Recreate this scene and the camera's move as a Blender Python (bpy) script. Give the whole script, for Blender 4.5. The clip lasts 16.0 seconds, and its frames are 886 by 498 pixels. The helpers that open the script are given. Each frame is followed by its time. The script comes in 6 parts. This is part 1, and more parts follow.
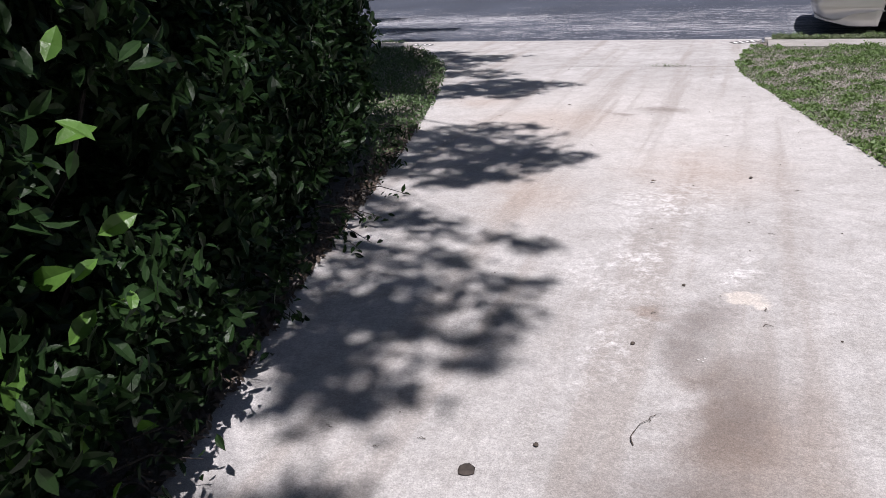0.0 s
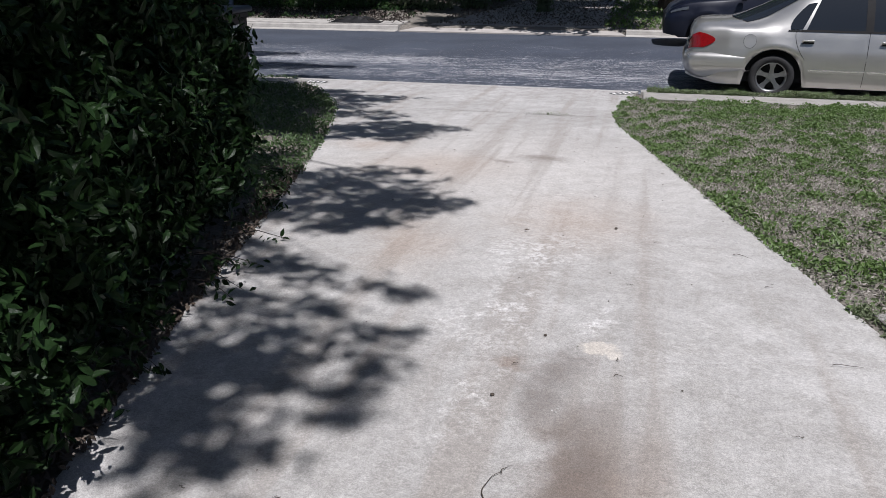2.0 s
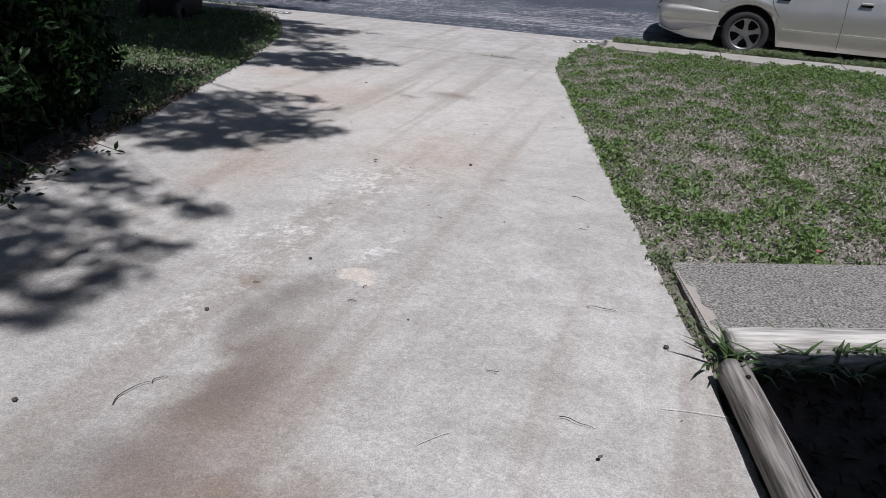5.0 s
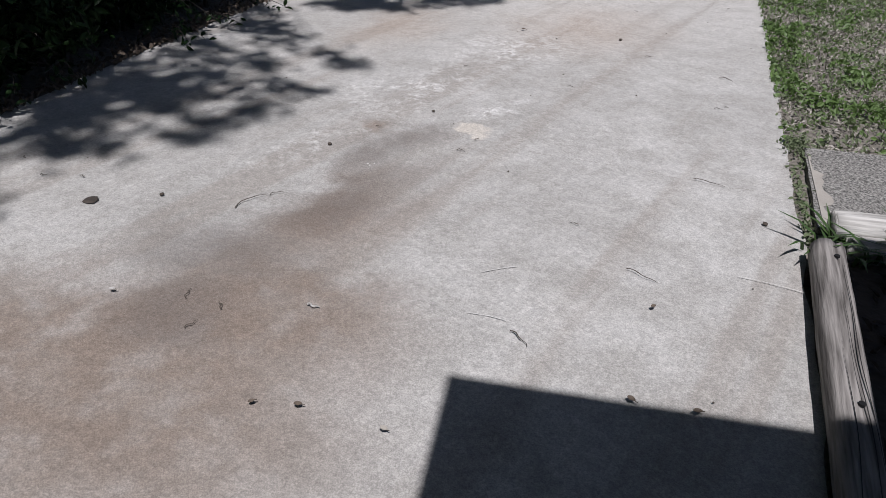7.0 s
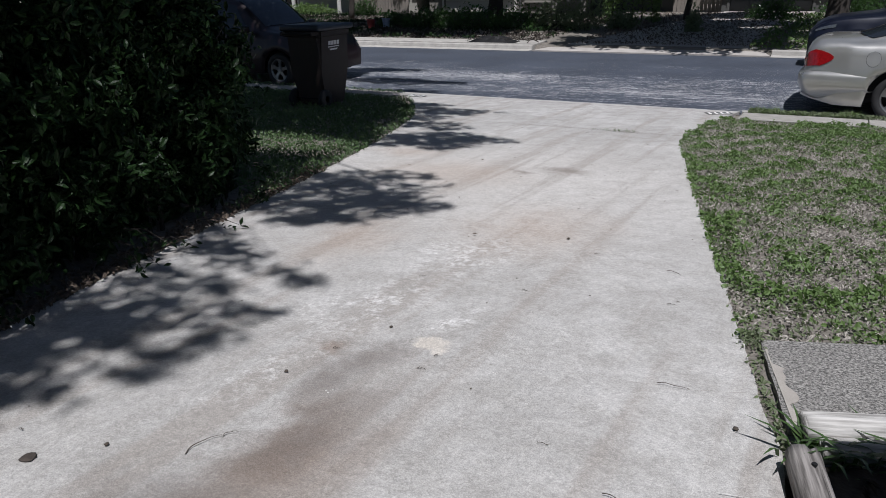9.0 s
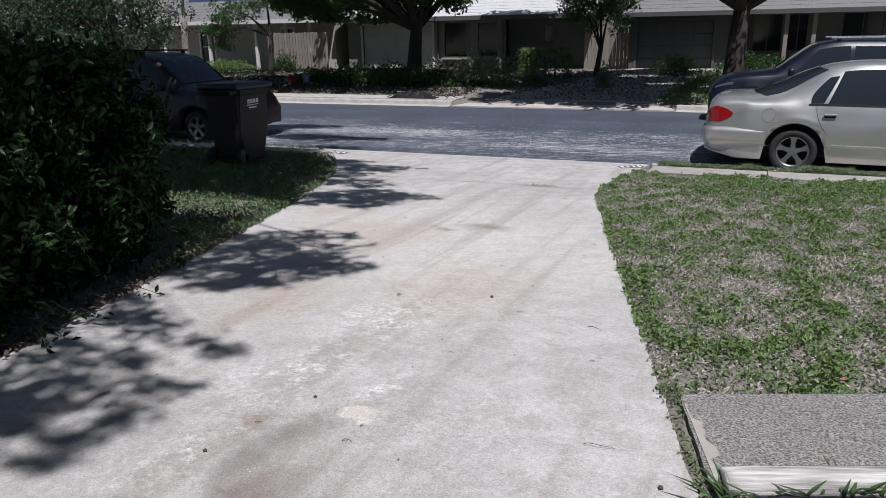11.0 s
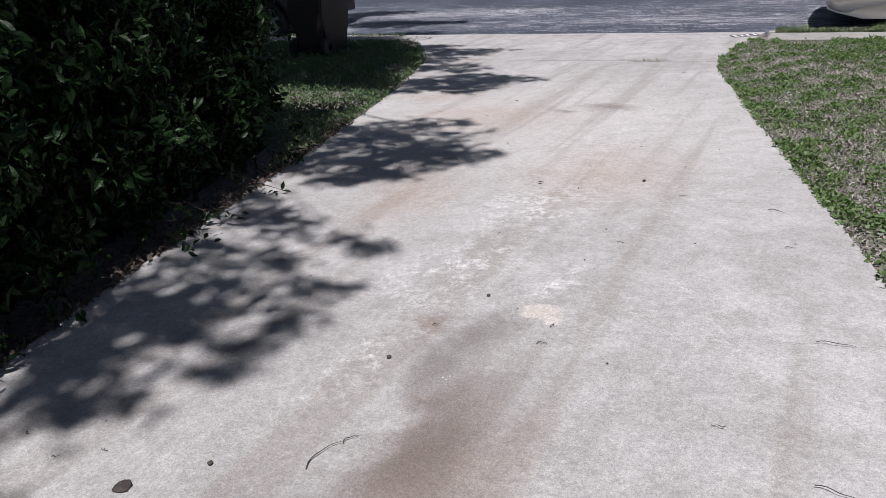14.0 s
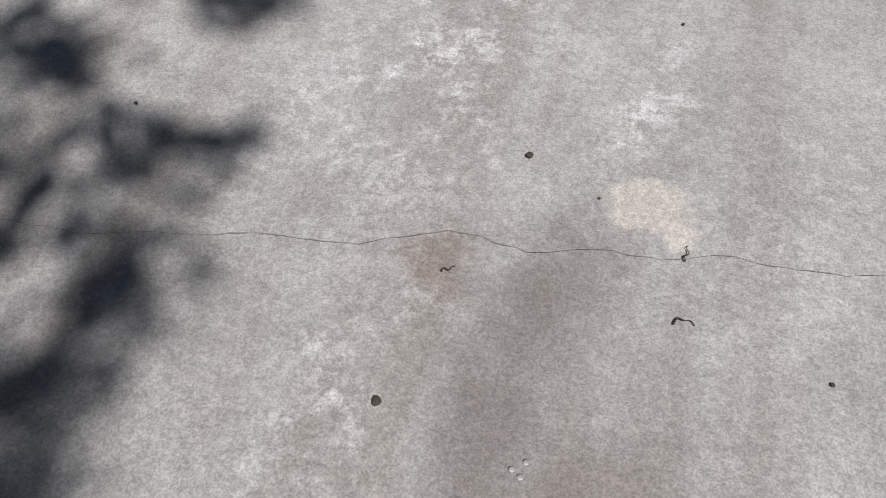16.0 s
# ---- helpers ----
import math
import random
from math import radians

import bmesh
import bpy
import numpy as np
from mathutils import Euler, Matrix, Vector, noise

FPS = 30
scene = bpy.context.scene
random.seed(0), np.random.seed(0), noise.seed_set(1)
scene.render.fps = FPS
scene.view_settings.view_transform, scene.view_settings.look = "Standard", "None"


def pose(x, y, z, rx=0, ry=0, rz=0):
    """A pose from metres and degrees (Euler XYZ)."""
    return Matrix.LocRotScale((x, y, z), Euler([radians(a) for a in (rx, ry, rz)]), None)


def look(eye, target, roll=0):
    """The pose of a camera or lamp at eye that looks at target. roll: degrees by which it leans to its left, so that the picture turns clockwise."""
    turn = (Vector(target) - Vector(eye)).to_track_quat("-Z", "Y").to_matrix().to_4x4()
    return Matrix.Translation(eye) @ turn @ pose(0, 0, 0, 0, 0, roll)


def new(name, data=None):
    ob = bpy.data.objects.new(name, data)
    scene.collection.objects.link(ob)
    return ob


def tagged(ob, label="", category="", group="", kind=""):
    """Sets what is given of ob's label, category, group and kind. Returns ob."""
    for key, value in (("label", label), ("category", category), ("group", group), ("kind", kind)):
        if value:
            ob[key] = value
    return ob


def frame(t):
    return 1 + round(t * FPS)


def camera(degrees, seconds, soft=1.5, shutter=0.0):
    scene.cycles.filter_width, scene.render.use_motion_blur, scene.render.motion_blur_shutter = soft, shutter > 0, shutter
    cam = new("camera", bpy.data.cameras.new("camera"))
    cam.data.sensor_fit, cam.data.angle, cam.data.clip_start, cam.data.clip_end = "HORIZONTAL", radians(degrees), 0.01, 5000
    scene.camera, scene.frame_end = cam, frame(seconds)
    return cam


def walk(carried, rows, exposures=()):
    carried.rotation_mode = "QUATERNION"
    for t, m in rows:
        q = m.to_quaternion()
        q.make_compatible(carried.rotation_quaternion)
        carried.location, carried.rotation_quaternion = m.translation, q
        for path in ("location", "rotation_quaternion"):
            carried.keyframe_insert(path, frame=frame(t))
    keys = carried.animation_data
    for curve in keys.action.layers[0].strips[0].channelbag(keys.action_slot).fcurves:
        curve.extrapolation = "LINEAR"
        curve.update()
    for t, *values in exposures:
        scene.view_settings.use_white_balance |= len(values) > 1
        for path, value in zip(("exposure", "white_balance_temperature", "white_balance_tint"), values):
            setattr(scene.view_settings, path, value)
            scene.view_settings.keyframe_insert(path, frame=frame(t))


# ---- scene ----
cam = camera(62.3, 16.0, 0.8)
PATH = [
    (0, (0.284, 0.801, 1.916), (-0.347, 2.251, 1.19), -4.48),
    (0.5, (0.378, 0.746, 1.907), (-0.263, 2.094, 1.012), -5.46),
    (1, (0.419, 0.786, 1.871), (0.072, 2.08, 0.761), -1.13),
    (1.5, (0.401, 0.832, 1.948), (0.053, 2.251, 1.002), -0.48),
    (2, (0.409, 0.817, 2.009), (-0.003, 2.372, 1.343), -0.37),
    (2.5, (0.425, 0.797, 2.017), (-0.01, 2.378, 1.435), -0.99),
    (3, (0.493, 0.815, 1.997), (0.263, 2.411, 1.343), -2.98),
    (3.2, (0.556, 0.827, 1.991), (0.335, 2.437, 1.368), -1.96),
    (5.3, (1.543, 1.193, 1.847), (1.015, 2.617, 0.998), 3.96),
    (5.5, (1.623, 1.175, 1.845), (0.981, 2.511, 0.934), 1.72),
    (6, (1.704, 1.132, 1.802), (0.954, 2.379, 0.848), -2.51),
    (6.5, (1.729, 1.113, 1.768), (1.041, 2.361, 0.769), 1.88),
    (7, (1.751, 1.115, 1.784), (0.984, 2.324, 0.796), 0.78),
    (7.5, (1.739, 1.108, 1.794), (0.941, 2.332, 0.849), 2.28),
    (8, (1.714, 1.115, 1.811), (0.841, 2.349, 0.948), 1.72),
    (8.5, (1.708, 1.135, 1.835), (0.804, 2.402, 1.056), -0.33),
    (9, (1.71, 1.208, 1.89), (0.92, 2.632, 1.279), -1.53),
    (9.5, (1.71, 1.239, 1.919), (0.977, 2.742, 1.44), -1.54),
    (10, (1.721, 1.234, 1.934), (1.016, 2.754, 1.463), -2.38),
    (10.2, (1.718, 1.23, 1.939), (1.038, 2.758, 1.461), -2.43),
    (12.3, (1.665, 1.258, 1.945), (1.027, 2.787, 1.413), -0.68),
    (12.5, (1.632, 1.266, 1.942), (0.987, 2.788, 1.397), -1.1),
    (13, (1.486, 1.283, 1.936), (0.834, 2.803, 1.397), -3.1),
    (13.5, (1.344, 1.273, 1.897), (0.718, 2.787, 1.311), -3.78),
    (14, (1.169, 1.339, 1.824), (0.413, 2.726, 1.094), -5.25),
    (14.5, (0.899, 1.619, 1.793), (0.114, 2.838, 0.833), -4.62),
    (15, (0.638, 2.016, 1.759), (0.058, 3.255, 0.684), -6.46),
    (15.5, (0.398, 2.373, 1.685), (0.034, 3.541, 0.447), -3.18),
    (16, (0.208, 2.735, 1.583), (-0.044, 3.563, 0.074), -1.61),
]
walk(cam, [(t, look(eye, target, roll)) for t, eye, target, roll in PATH],
     [(0, 0.37, 6200, 20), (1.0, 0.2, 6150, 15), (2, 0.1, 6080, 15), (3, 0.16, 6050, 15), (6, -0.13, 6100, 15), (8, -0.11, 6100, 14), (9, -0.07, 6020, 13), (9.5, 0.09, 6000, 13), (12.5, 0.13, 6100, 17), (14, 0.12, 6100, 17), (15, -0.08, 6150, 15), (16, -0.2, 6200, 14)])

# ---- light ----
SUN = Vector((0.26, -0.33, 0.91)).normalized()
world = bpy.data.worlds.new("sky")
scene.world = world
world.use_nodes = True
wn = world.node_tree
sky = wn.nodes.new("ShaderNodeTexSky")
sky.sky_type, sky.sun_disc = "NISHITA", False
sky.sun_elevation = math.asin(SUN.z)
sky.sun_rotation = math.atan2(SUN.x, SUN.y)
wn.links.new(sky.outputs[0], wn.nodes["Background"].inputs[0])
wn.nodes["Background"].inputs[1].default_value = 0.042
lamp = bpy.data.lights.new("sun", "SUN")
lamp.energy, lamp.angle, lamp.color = 5.0, radians(0.53), (1.0, 0.965, 0.915)
sun = new("sun", lamp)
sun.matrix_world = look(SUN * 60, (0, 0, 0))

# ---- materials ----
def mat(name, color, rough=0.8, metal=0.0, var=0.25, scale=8.0, bump=0.2, bscale=60.0, spec=0.5, rand=0.0, island=0.0, color2=None, coat=0.0):
    """A surface with two scales of tone variation and a fine relief, in metres of the object."""
    m = bpy.data.materials.new(name)
    m.use_nodes = True
    nt = m.node_tree
    bsdf = nt.nodes["Principled BSDF"]
    geo = nt.nodes.new("ShaderNodeNewGeometry")
    co = nt.nodes.new("ShaderNodeTexCoord")
    n1 = nt.nodes.new("ShaderNodeTexNoise")
    n1.inputs["Scale"].default_value, n1.inputs["Detail"].default_value = scale, 6
    n2 = nt.nodes.new("ShaderNodeTexNoise")
    n2.inputs["Scale"].default_value, n2.inputs["Detail"].default_value = bscale, 4
    for n in (n1, n2):
        nt.links.new(co.outputs["Object"], n.inputs["Vector"])
    add = nt.nodes.new("ShaderNodeMath")
    add.operation = "MULTIPLY_ADD"
    nt.links.new(n2.outputs[0], add.inputs[0])
    add.inputs[1].default_value = 0.45
    nt.links.new(n1.outputs[0], add.inputs[2])
    last = add.outputs[0]
    for amount, source in ((rand, "object"), (island, "island")):
        if amount:
            r = nt.nodes.new("ShaderNodeMath")
            r.operation = "MULTIPLY_ADD"
            if source == "object":
                info = nt.nodes.new("ShaderNodeObjectInfo")
                nt.links.new(info.outputs["Random"], r.inputs[0])
            else:
                nt.links.new(geo.outputs["Random Per Island"], r.inputs[0])
            r.inputs[1].default_value = amount
            nt.links.new(last, r.inputs[2])
            last = r.outputs[0]
    ramp = nt.nodes.new("ShaderNodeValToRGB")
    lo = 0.35
    ramp.color_ramp.elements[0].position = lo
    ramp.color_ramp.elements[1].position = min(1.0, 1.05 + 0.5 * (rand + island))
    c2 = color2 or [min(1, c * (1 + var)) for c in color]
    ramp.color_ramp.elements[0].color = (*[c * (1 - var) for c in color], 1)
    ramp.color_ramp.elements[1].color = (*c2, 1)
    nt.links.new(last, ramp.inputs[0])
    nt.links.new(ramp.outputs[0], bsdf.inputs["Base Color"])
    rr = nt.nodes.new("ShaderNodeMapRange")
    rr.inputs["To Min"].default_value, rr.inputs["To Max"].default_value = max(0.02, rough - 0.1), min(1, rough + 0.1)
    nt.links.new(n1.outputs[0], rr.inputs[0])
    nt.links.new(rr.outputs[0], bsdf.inputs["Roughness"])
    bsdf.inputs["Metallic"].default_value = metal
    bsdf.inputs["Specular IOR Level"].default_value = spec
    bsdf.inputs["Coat Weight"].default_value = coat
    bsdf.inputs["Coat Roughness"].default_value = 0.06
    if bump:
        b = nt.nodes.new("ShaderNodeBump")
        b.inputs["Strength"].default_value, b.inputs["Distance"].default_value = bump, 0.01
        nt.links.new(n2.outputs[0], b.inputs["Height"])
        nt.links.new(b.outputs[0], bsdf.inputs["Normal"])
    return m


def leaf_mat(name, dark, light, through_=0.35, rough=0.35):
    """Leaf: tone varies leaf by leaf, light shines through a little."""
    m = mat(name, dark, rough, 0, 0.2, 3.0, 0.15, 90.0, 0.5, 0, 0.9, light)
    nt = m.node_tree
    out, bsdf = nt.nodes["Material Output"], nt.nodes["Principled BSDF"]
    tr = nt.nodes.new("ShaderNodeBsdfTranslucent")
    mix = nt.nodes.new("ShaderNodeMixShader")
    mix.inputs[0].default_value = through_
    tone = nt.nodes.new("ShaderNodeHueSaturation")
    tone.inputs["Saturation"].default_value, tone.inputs["Value"].default_value = 1.15, 1.3
    nt.links.new(bsdf.inputs["Base Color"].links[0].from_socket, tone.inputs["Color"])
    nt.links.new(tone.outputs[0], tr.inputs["Color"])
    nt.links.new(bsdf.outputs[0], mix.inputs[1])
    nt.links.new(tr.outputs[0], mix.inputs[2])
    nt.links.new(mix.outputs[0], out.inputs["Surface"])
    return m


M_CONC = mat("driveway concrete", (0.36, 0.335, 0.31), 0.85, 0, 0.2, 2.5, 0.35, 160)
M_KERB = mat("kerb concrete", (0.34, 0.325, 0.30), 0.85, 0, 0.3, 5, 0.35, 140)
M_WALK = mat("weathered walkway concrete", (0.10, 0.096, 0.09), 0.9, 0, 0.3, 105, 0.8, 240, color2=(0.42, 0.405, 0.38))
for e, p in zip(M_WALK.node_tree.nodes["Color Ramp"].color_ramp.elements, (0.58, 0.92)):
    e.position = p
M_SOIL = mat("dry soil", (0.075, 0.065, 0.056), 0.95, 0, 0.45, 34, 0.9, 120, color2=(0.27, 0.245, 0.21))
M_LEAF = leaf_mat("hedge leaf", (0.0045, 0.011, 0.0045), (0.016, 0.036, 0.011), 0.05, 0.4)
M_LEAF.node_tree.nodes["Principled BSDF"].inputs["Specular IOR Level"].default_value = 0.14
M_TREELEAF = leaf_mat("tree leaf", (0.02, 0.045, 0.015), (0.05, 0.10, 0.03))
M_GRASS = leaf_mat("lawn weed", (0.036, 0.066, 0.022), (0.125, 0.195, 0.062), 0.28, 0.5)
M_OAK = leaf_mat("oak leaf", (0.014, 0.03, 0.013), (0.04, 0.07, 0.028), 0.15, 0.6)
M_BARK = mat("bark", (0.035, 0.029, 0.025), 0.95, 0, 0.4, 12, 0.9, 40)
M_SILVER = mat("silver car paint", (0.52, 0.512, 0.485), 0.32, 0.75, 0.03, 4, 0.0, 80, coat=0.8)
M_DARK = mat("black plastic", (0.012, 0.012, 0.013), 0.7, 0, 0.2, 10, 0.1, 90, 0.2)


def concrete_drive():
    """Driveway concrete: mottled grey, worn pale flakes, oil and rust stains where they lie."""
    m = bpy.data.materials.new("stained driveway concrete")
    m.use_nodes = True
    nt = m.node_tree
    N, K = nt.nodes.new, nt.links.new
    bsdf = nt.nodes["Principled BSDF"]
    co = N("ShaderNodeTexCoord").outputs["Object"]

    def noise_tex(scale, detail=5, rough=0.55, vec=co):
        n = N("ShaderNodeTexNoise")
        n.inputs["Scale"].default_value, n.inputs["Detail"].default_value, n.inputs["Roughness"].default_value = scale, detail, rough
        K(vec, n.inputs["Vector"])
        return n

    def ramp(src, a, b, lo=0.0, hi=1.0):
        r = N("ShaderNodeMapRange")
        r.interpolation_type = "SMOOTHSTEP"
        for k, v in zip(("From Min", "From Max", "To Min", "To Max"), (a, b, lo, hi)):
            r.inputs[k].default_value = v
        K(src, r.inputs["Value"])
        return r.outputs[0]

    def math_(op, a, b):
        n = N("ShaderNodeMath")
        n.operation = op
        for i, v in enumerate((a, b)):
            if isinstance(v, (int, float)):
                n.inputs[i].default_value = v
            else:
                K(v, n.inputs[i])
        return n.outputs[0]

    def mix(fac, a, b, kind="MIX"):
        n = N("ShaderNodeMix")
        n.data_type, n.blend_type = "RGBA", kind
        K(fac, n.inputs[0]) if not isinstance(fac, (int, float)) else None
        if isinstance(fac, (int, float)):
            n.inputs[0].default_value = fac
        for i, v in ((6, a), (7, b)):
            if isinstance(v, tuple):
                n.inputs[i].default_value = (*v, 1)
            else:
                K(v, n.inputs[i])
        return n.outputs[2]

    warp = N("ShaderNodeVectorMath")
    warp.operation = "MULTIPLY_ADD"
    K(noise_tex(3.0, 6, 0.65).outputs["Color"], warp.inputs[0])
    warp.inputs[1].default_value = (0.5, 0.5, 0)
    K(co, warp.inputs[2])

    def blob(x, y, rx, ry, turn=0.0, soft=1.0):
        mp = N("ShaderNodeMapping")
        mp.vector_type = "TEXTURE"
        mp.inputs["Location"].default_value = (x + 0.25, y + 0.25, 0)
        mp.inputs["Rotation"].default_value = (0, 0, radians(turn))
        mp.inputs["Scale"].default_value = (rx, ry, 1e3)
        K(warp.outputs[0], mp.inputs["Vector"])
        ln = N("ShaderNodeVectorMath")
        ln.operation = "LENGTH"
        K(mp.outputs[0], ln.inputs[0])
        return ramp(ln.outputs["Value"], 1.0 + 0.15 * soft, 1.0 - soft, 0, 1)

    def union(blobs):
        out = blobs[0]
        for b in blobs[1:]:
            out = math_("MAXIMUM", out, b)
        return out

    big, mid, fine, grit = noise_tex(0.9, 4), noise_tex(6, 6, 0.6), noise_tex(38, 5, 0.65), noise_tex(260, 3, 0.6)
    base = mix(ramp(big.outputs[0], 0.35, 0.68), (0.36, 0.35, 0.335), (0.44, 0.43, 0.415))
    base = mix(ramp(mid.outputs[0], 0.36, 0.68, 0.0, 0.5), base, (0.27, 0.258, 0.238))
    # lower half made brighter by one broad, warm pale blob in the colour
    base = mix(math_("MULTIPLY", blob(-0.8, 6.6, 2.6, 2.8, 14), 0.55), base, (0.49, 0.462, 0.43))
    # streaks of tyre wear along the drive
    st = N("ShaderNodeMapping")
    st.inputs["Rotation"].default_value = (0, 0, radians(-14.5))
    st.inputs["Scale"].default_value = (5.5, 0.3, 1)
    K(co, st.inputs["Vector"])
    base = mix(ramp(noise_tex(1.0, 4, 0.55, st.outputs[0]).outputs[0], 0.48, 0.68, 0, 0.6), base, (0.275, 0.25, 0.225))
    # rusty-brown soil tint
    tan = union([blob(0.42, 1.72, 0.85, 0.55, 12, 0.7), blob(0.62, 2.1, 0.5, 0.42, 0, 0.75), blob(0.4, 2.6, 0.3, 0.5), blob(0.6, 1.2, 0.9, 0.5), blob(0.02, 3.33, 0.1, 0.06)])
    base = mix(math_("MULTIPLY", tan, ramp(mid.outputs[0], 0.3, 0.6, 0.6, 0.9)), base, (0.2, 0.157, 0.127))
    rust = union([blob(0.1, 5.3, 0.6, 0.8), blob(-1.2, 6.6, 0.8, 0.7), blob(-0.8, 4.6, 0.35, 0.6), blob(-2.0, 7.3, 0.5, 0.4)])
    base = mix(math_("MULTIPLY", rust, 0.4), base, (0.33, 0.25, 0.19))
    dark = union([blob(0.2, 3.28, 0.16, 0.26, -14), blob(0.34, 2.72, 0.2, 0.55, -14), blob(0.24, 2.25, 0.4, 0.22, 15), blob(0.36, 2.0, 0.22, 0.2), blob(0.23, 3.05, 0.14, 0.32)])
    base = mix(math_("MULTIPLY", dark, ramp(fine.outputs[0], 0.3, 0.7, 0.74, 0.52)), base, (0.13, 0.108, 0.095))
    far = union([blob(-0.34, 7.12, 0.3, 0.14), blob(-0.68, 6.95, 0.22, 0.09)])
    base = mix(math_("MULTIPLY", far, 0.55), base, (0.13, 0.105, 0.085))
    # pale flaking patches
    pale = union([blob(-0.12, 3.75, 0.34, 0.6, -14), blob(0.3, 3.75, 0.12, 0.3, -10), blob(-0.1, 4.6, 0.45, 0.5), blob(-0.05, 3.0, 0.16, 0.4, -14)])
    flake = math_("MULTIPLY", ramp(noise_tex(30, 8, 0.78).outputs[0], 0.44, 0.56), ramp(noise_tex(7, 5, 0.7).outputs[0], 0.4, 0.6))
    base = mix(math_("MULTIPLY", pale, math_("MULTIPLY", flake, 0.62)), base, (0.72, 0.71, 0.70))
    worn = union([blob(0.9, 3.6, 0.8, 0.9), blob(0.45, 4.8, 0.8, 0.9), blob(0.9, 2.6, 0.45, 0.6), blob(-0.2, 6.0, 0.9, 1.2)])
    base = mix(math_("MULTIPLY", worn, math_("MULTIPLY", flake, 0.22)), base, (0.66, 0.65, 0.635))
    base = mix(math_("MULTIPLY", blob(0.36, 3.525, 0.1, 0.055, 8, 0.5), 0.45), base, (0.66, 0.60, 0.52))
    # exposed grit: light and dark specks
    vor = N("ShaderNodeTexVoronoi")
    vor.inputs["Scale"].default_value = 150
    K(co, vor.inputs["Vector"])
    speck = math_("MULTIPLY", ramp(vor.outputs["Distance"], 0.26, 0.12), ramp(noise_tex(5, 3).outputs[0], 0.44, 0.62))
    base = mix(math_("MULTIPLY", speck, 0.1), base, (0.74, 0.73, 0.70))
    # grain: fine, sandy and gritty, each a little lighter and darker than the rest
    base = mix(1.0, base, ramp(fine.outputs[0], 0.3, 0.7, 1.12, 0.9), "MULTIPLY")
    base = mix(1.0, base, ramp(noise_tex(110, 3, 0.6).outputs[0], 0.3, 0.7, 1.15, 0.88), "MULTIPLY")
    base = mix(1.0, base, ramp(grit.outputs[0], 0.3, 0.7, 1.2, 0.8), "MULTIPLY")
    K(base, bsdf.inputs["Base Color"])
    K(ramp(mid.outputs[0], 0.3, 0.7, 0.72, 0.92), bsdf.inputs["Roughness"])
    bsdf.inputs["Specular IOR Level"].default_value = 0.35
    h = math_("ADD", math_("MULTIPLY", grit.outputs[0], 0.6), math_("MULTIPLY", fine.outputs[0], 1.0))
    b = N("ShaderNodeBump")
    b.inputs["Strength"].default_value, b.inputs["Distance"].default_value = 0.55, 0.006
    K(h, b.inputs["Height"])
    K(b.outputs[0], bsdf.inputs["Normal"])
    return m


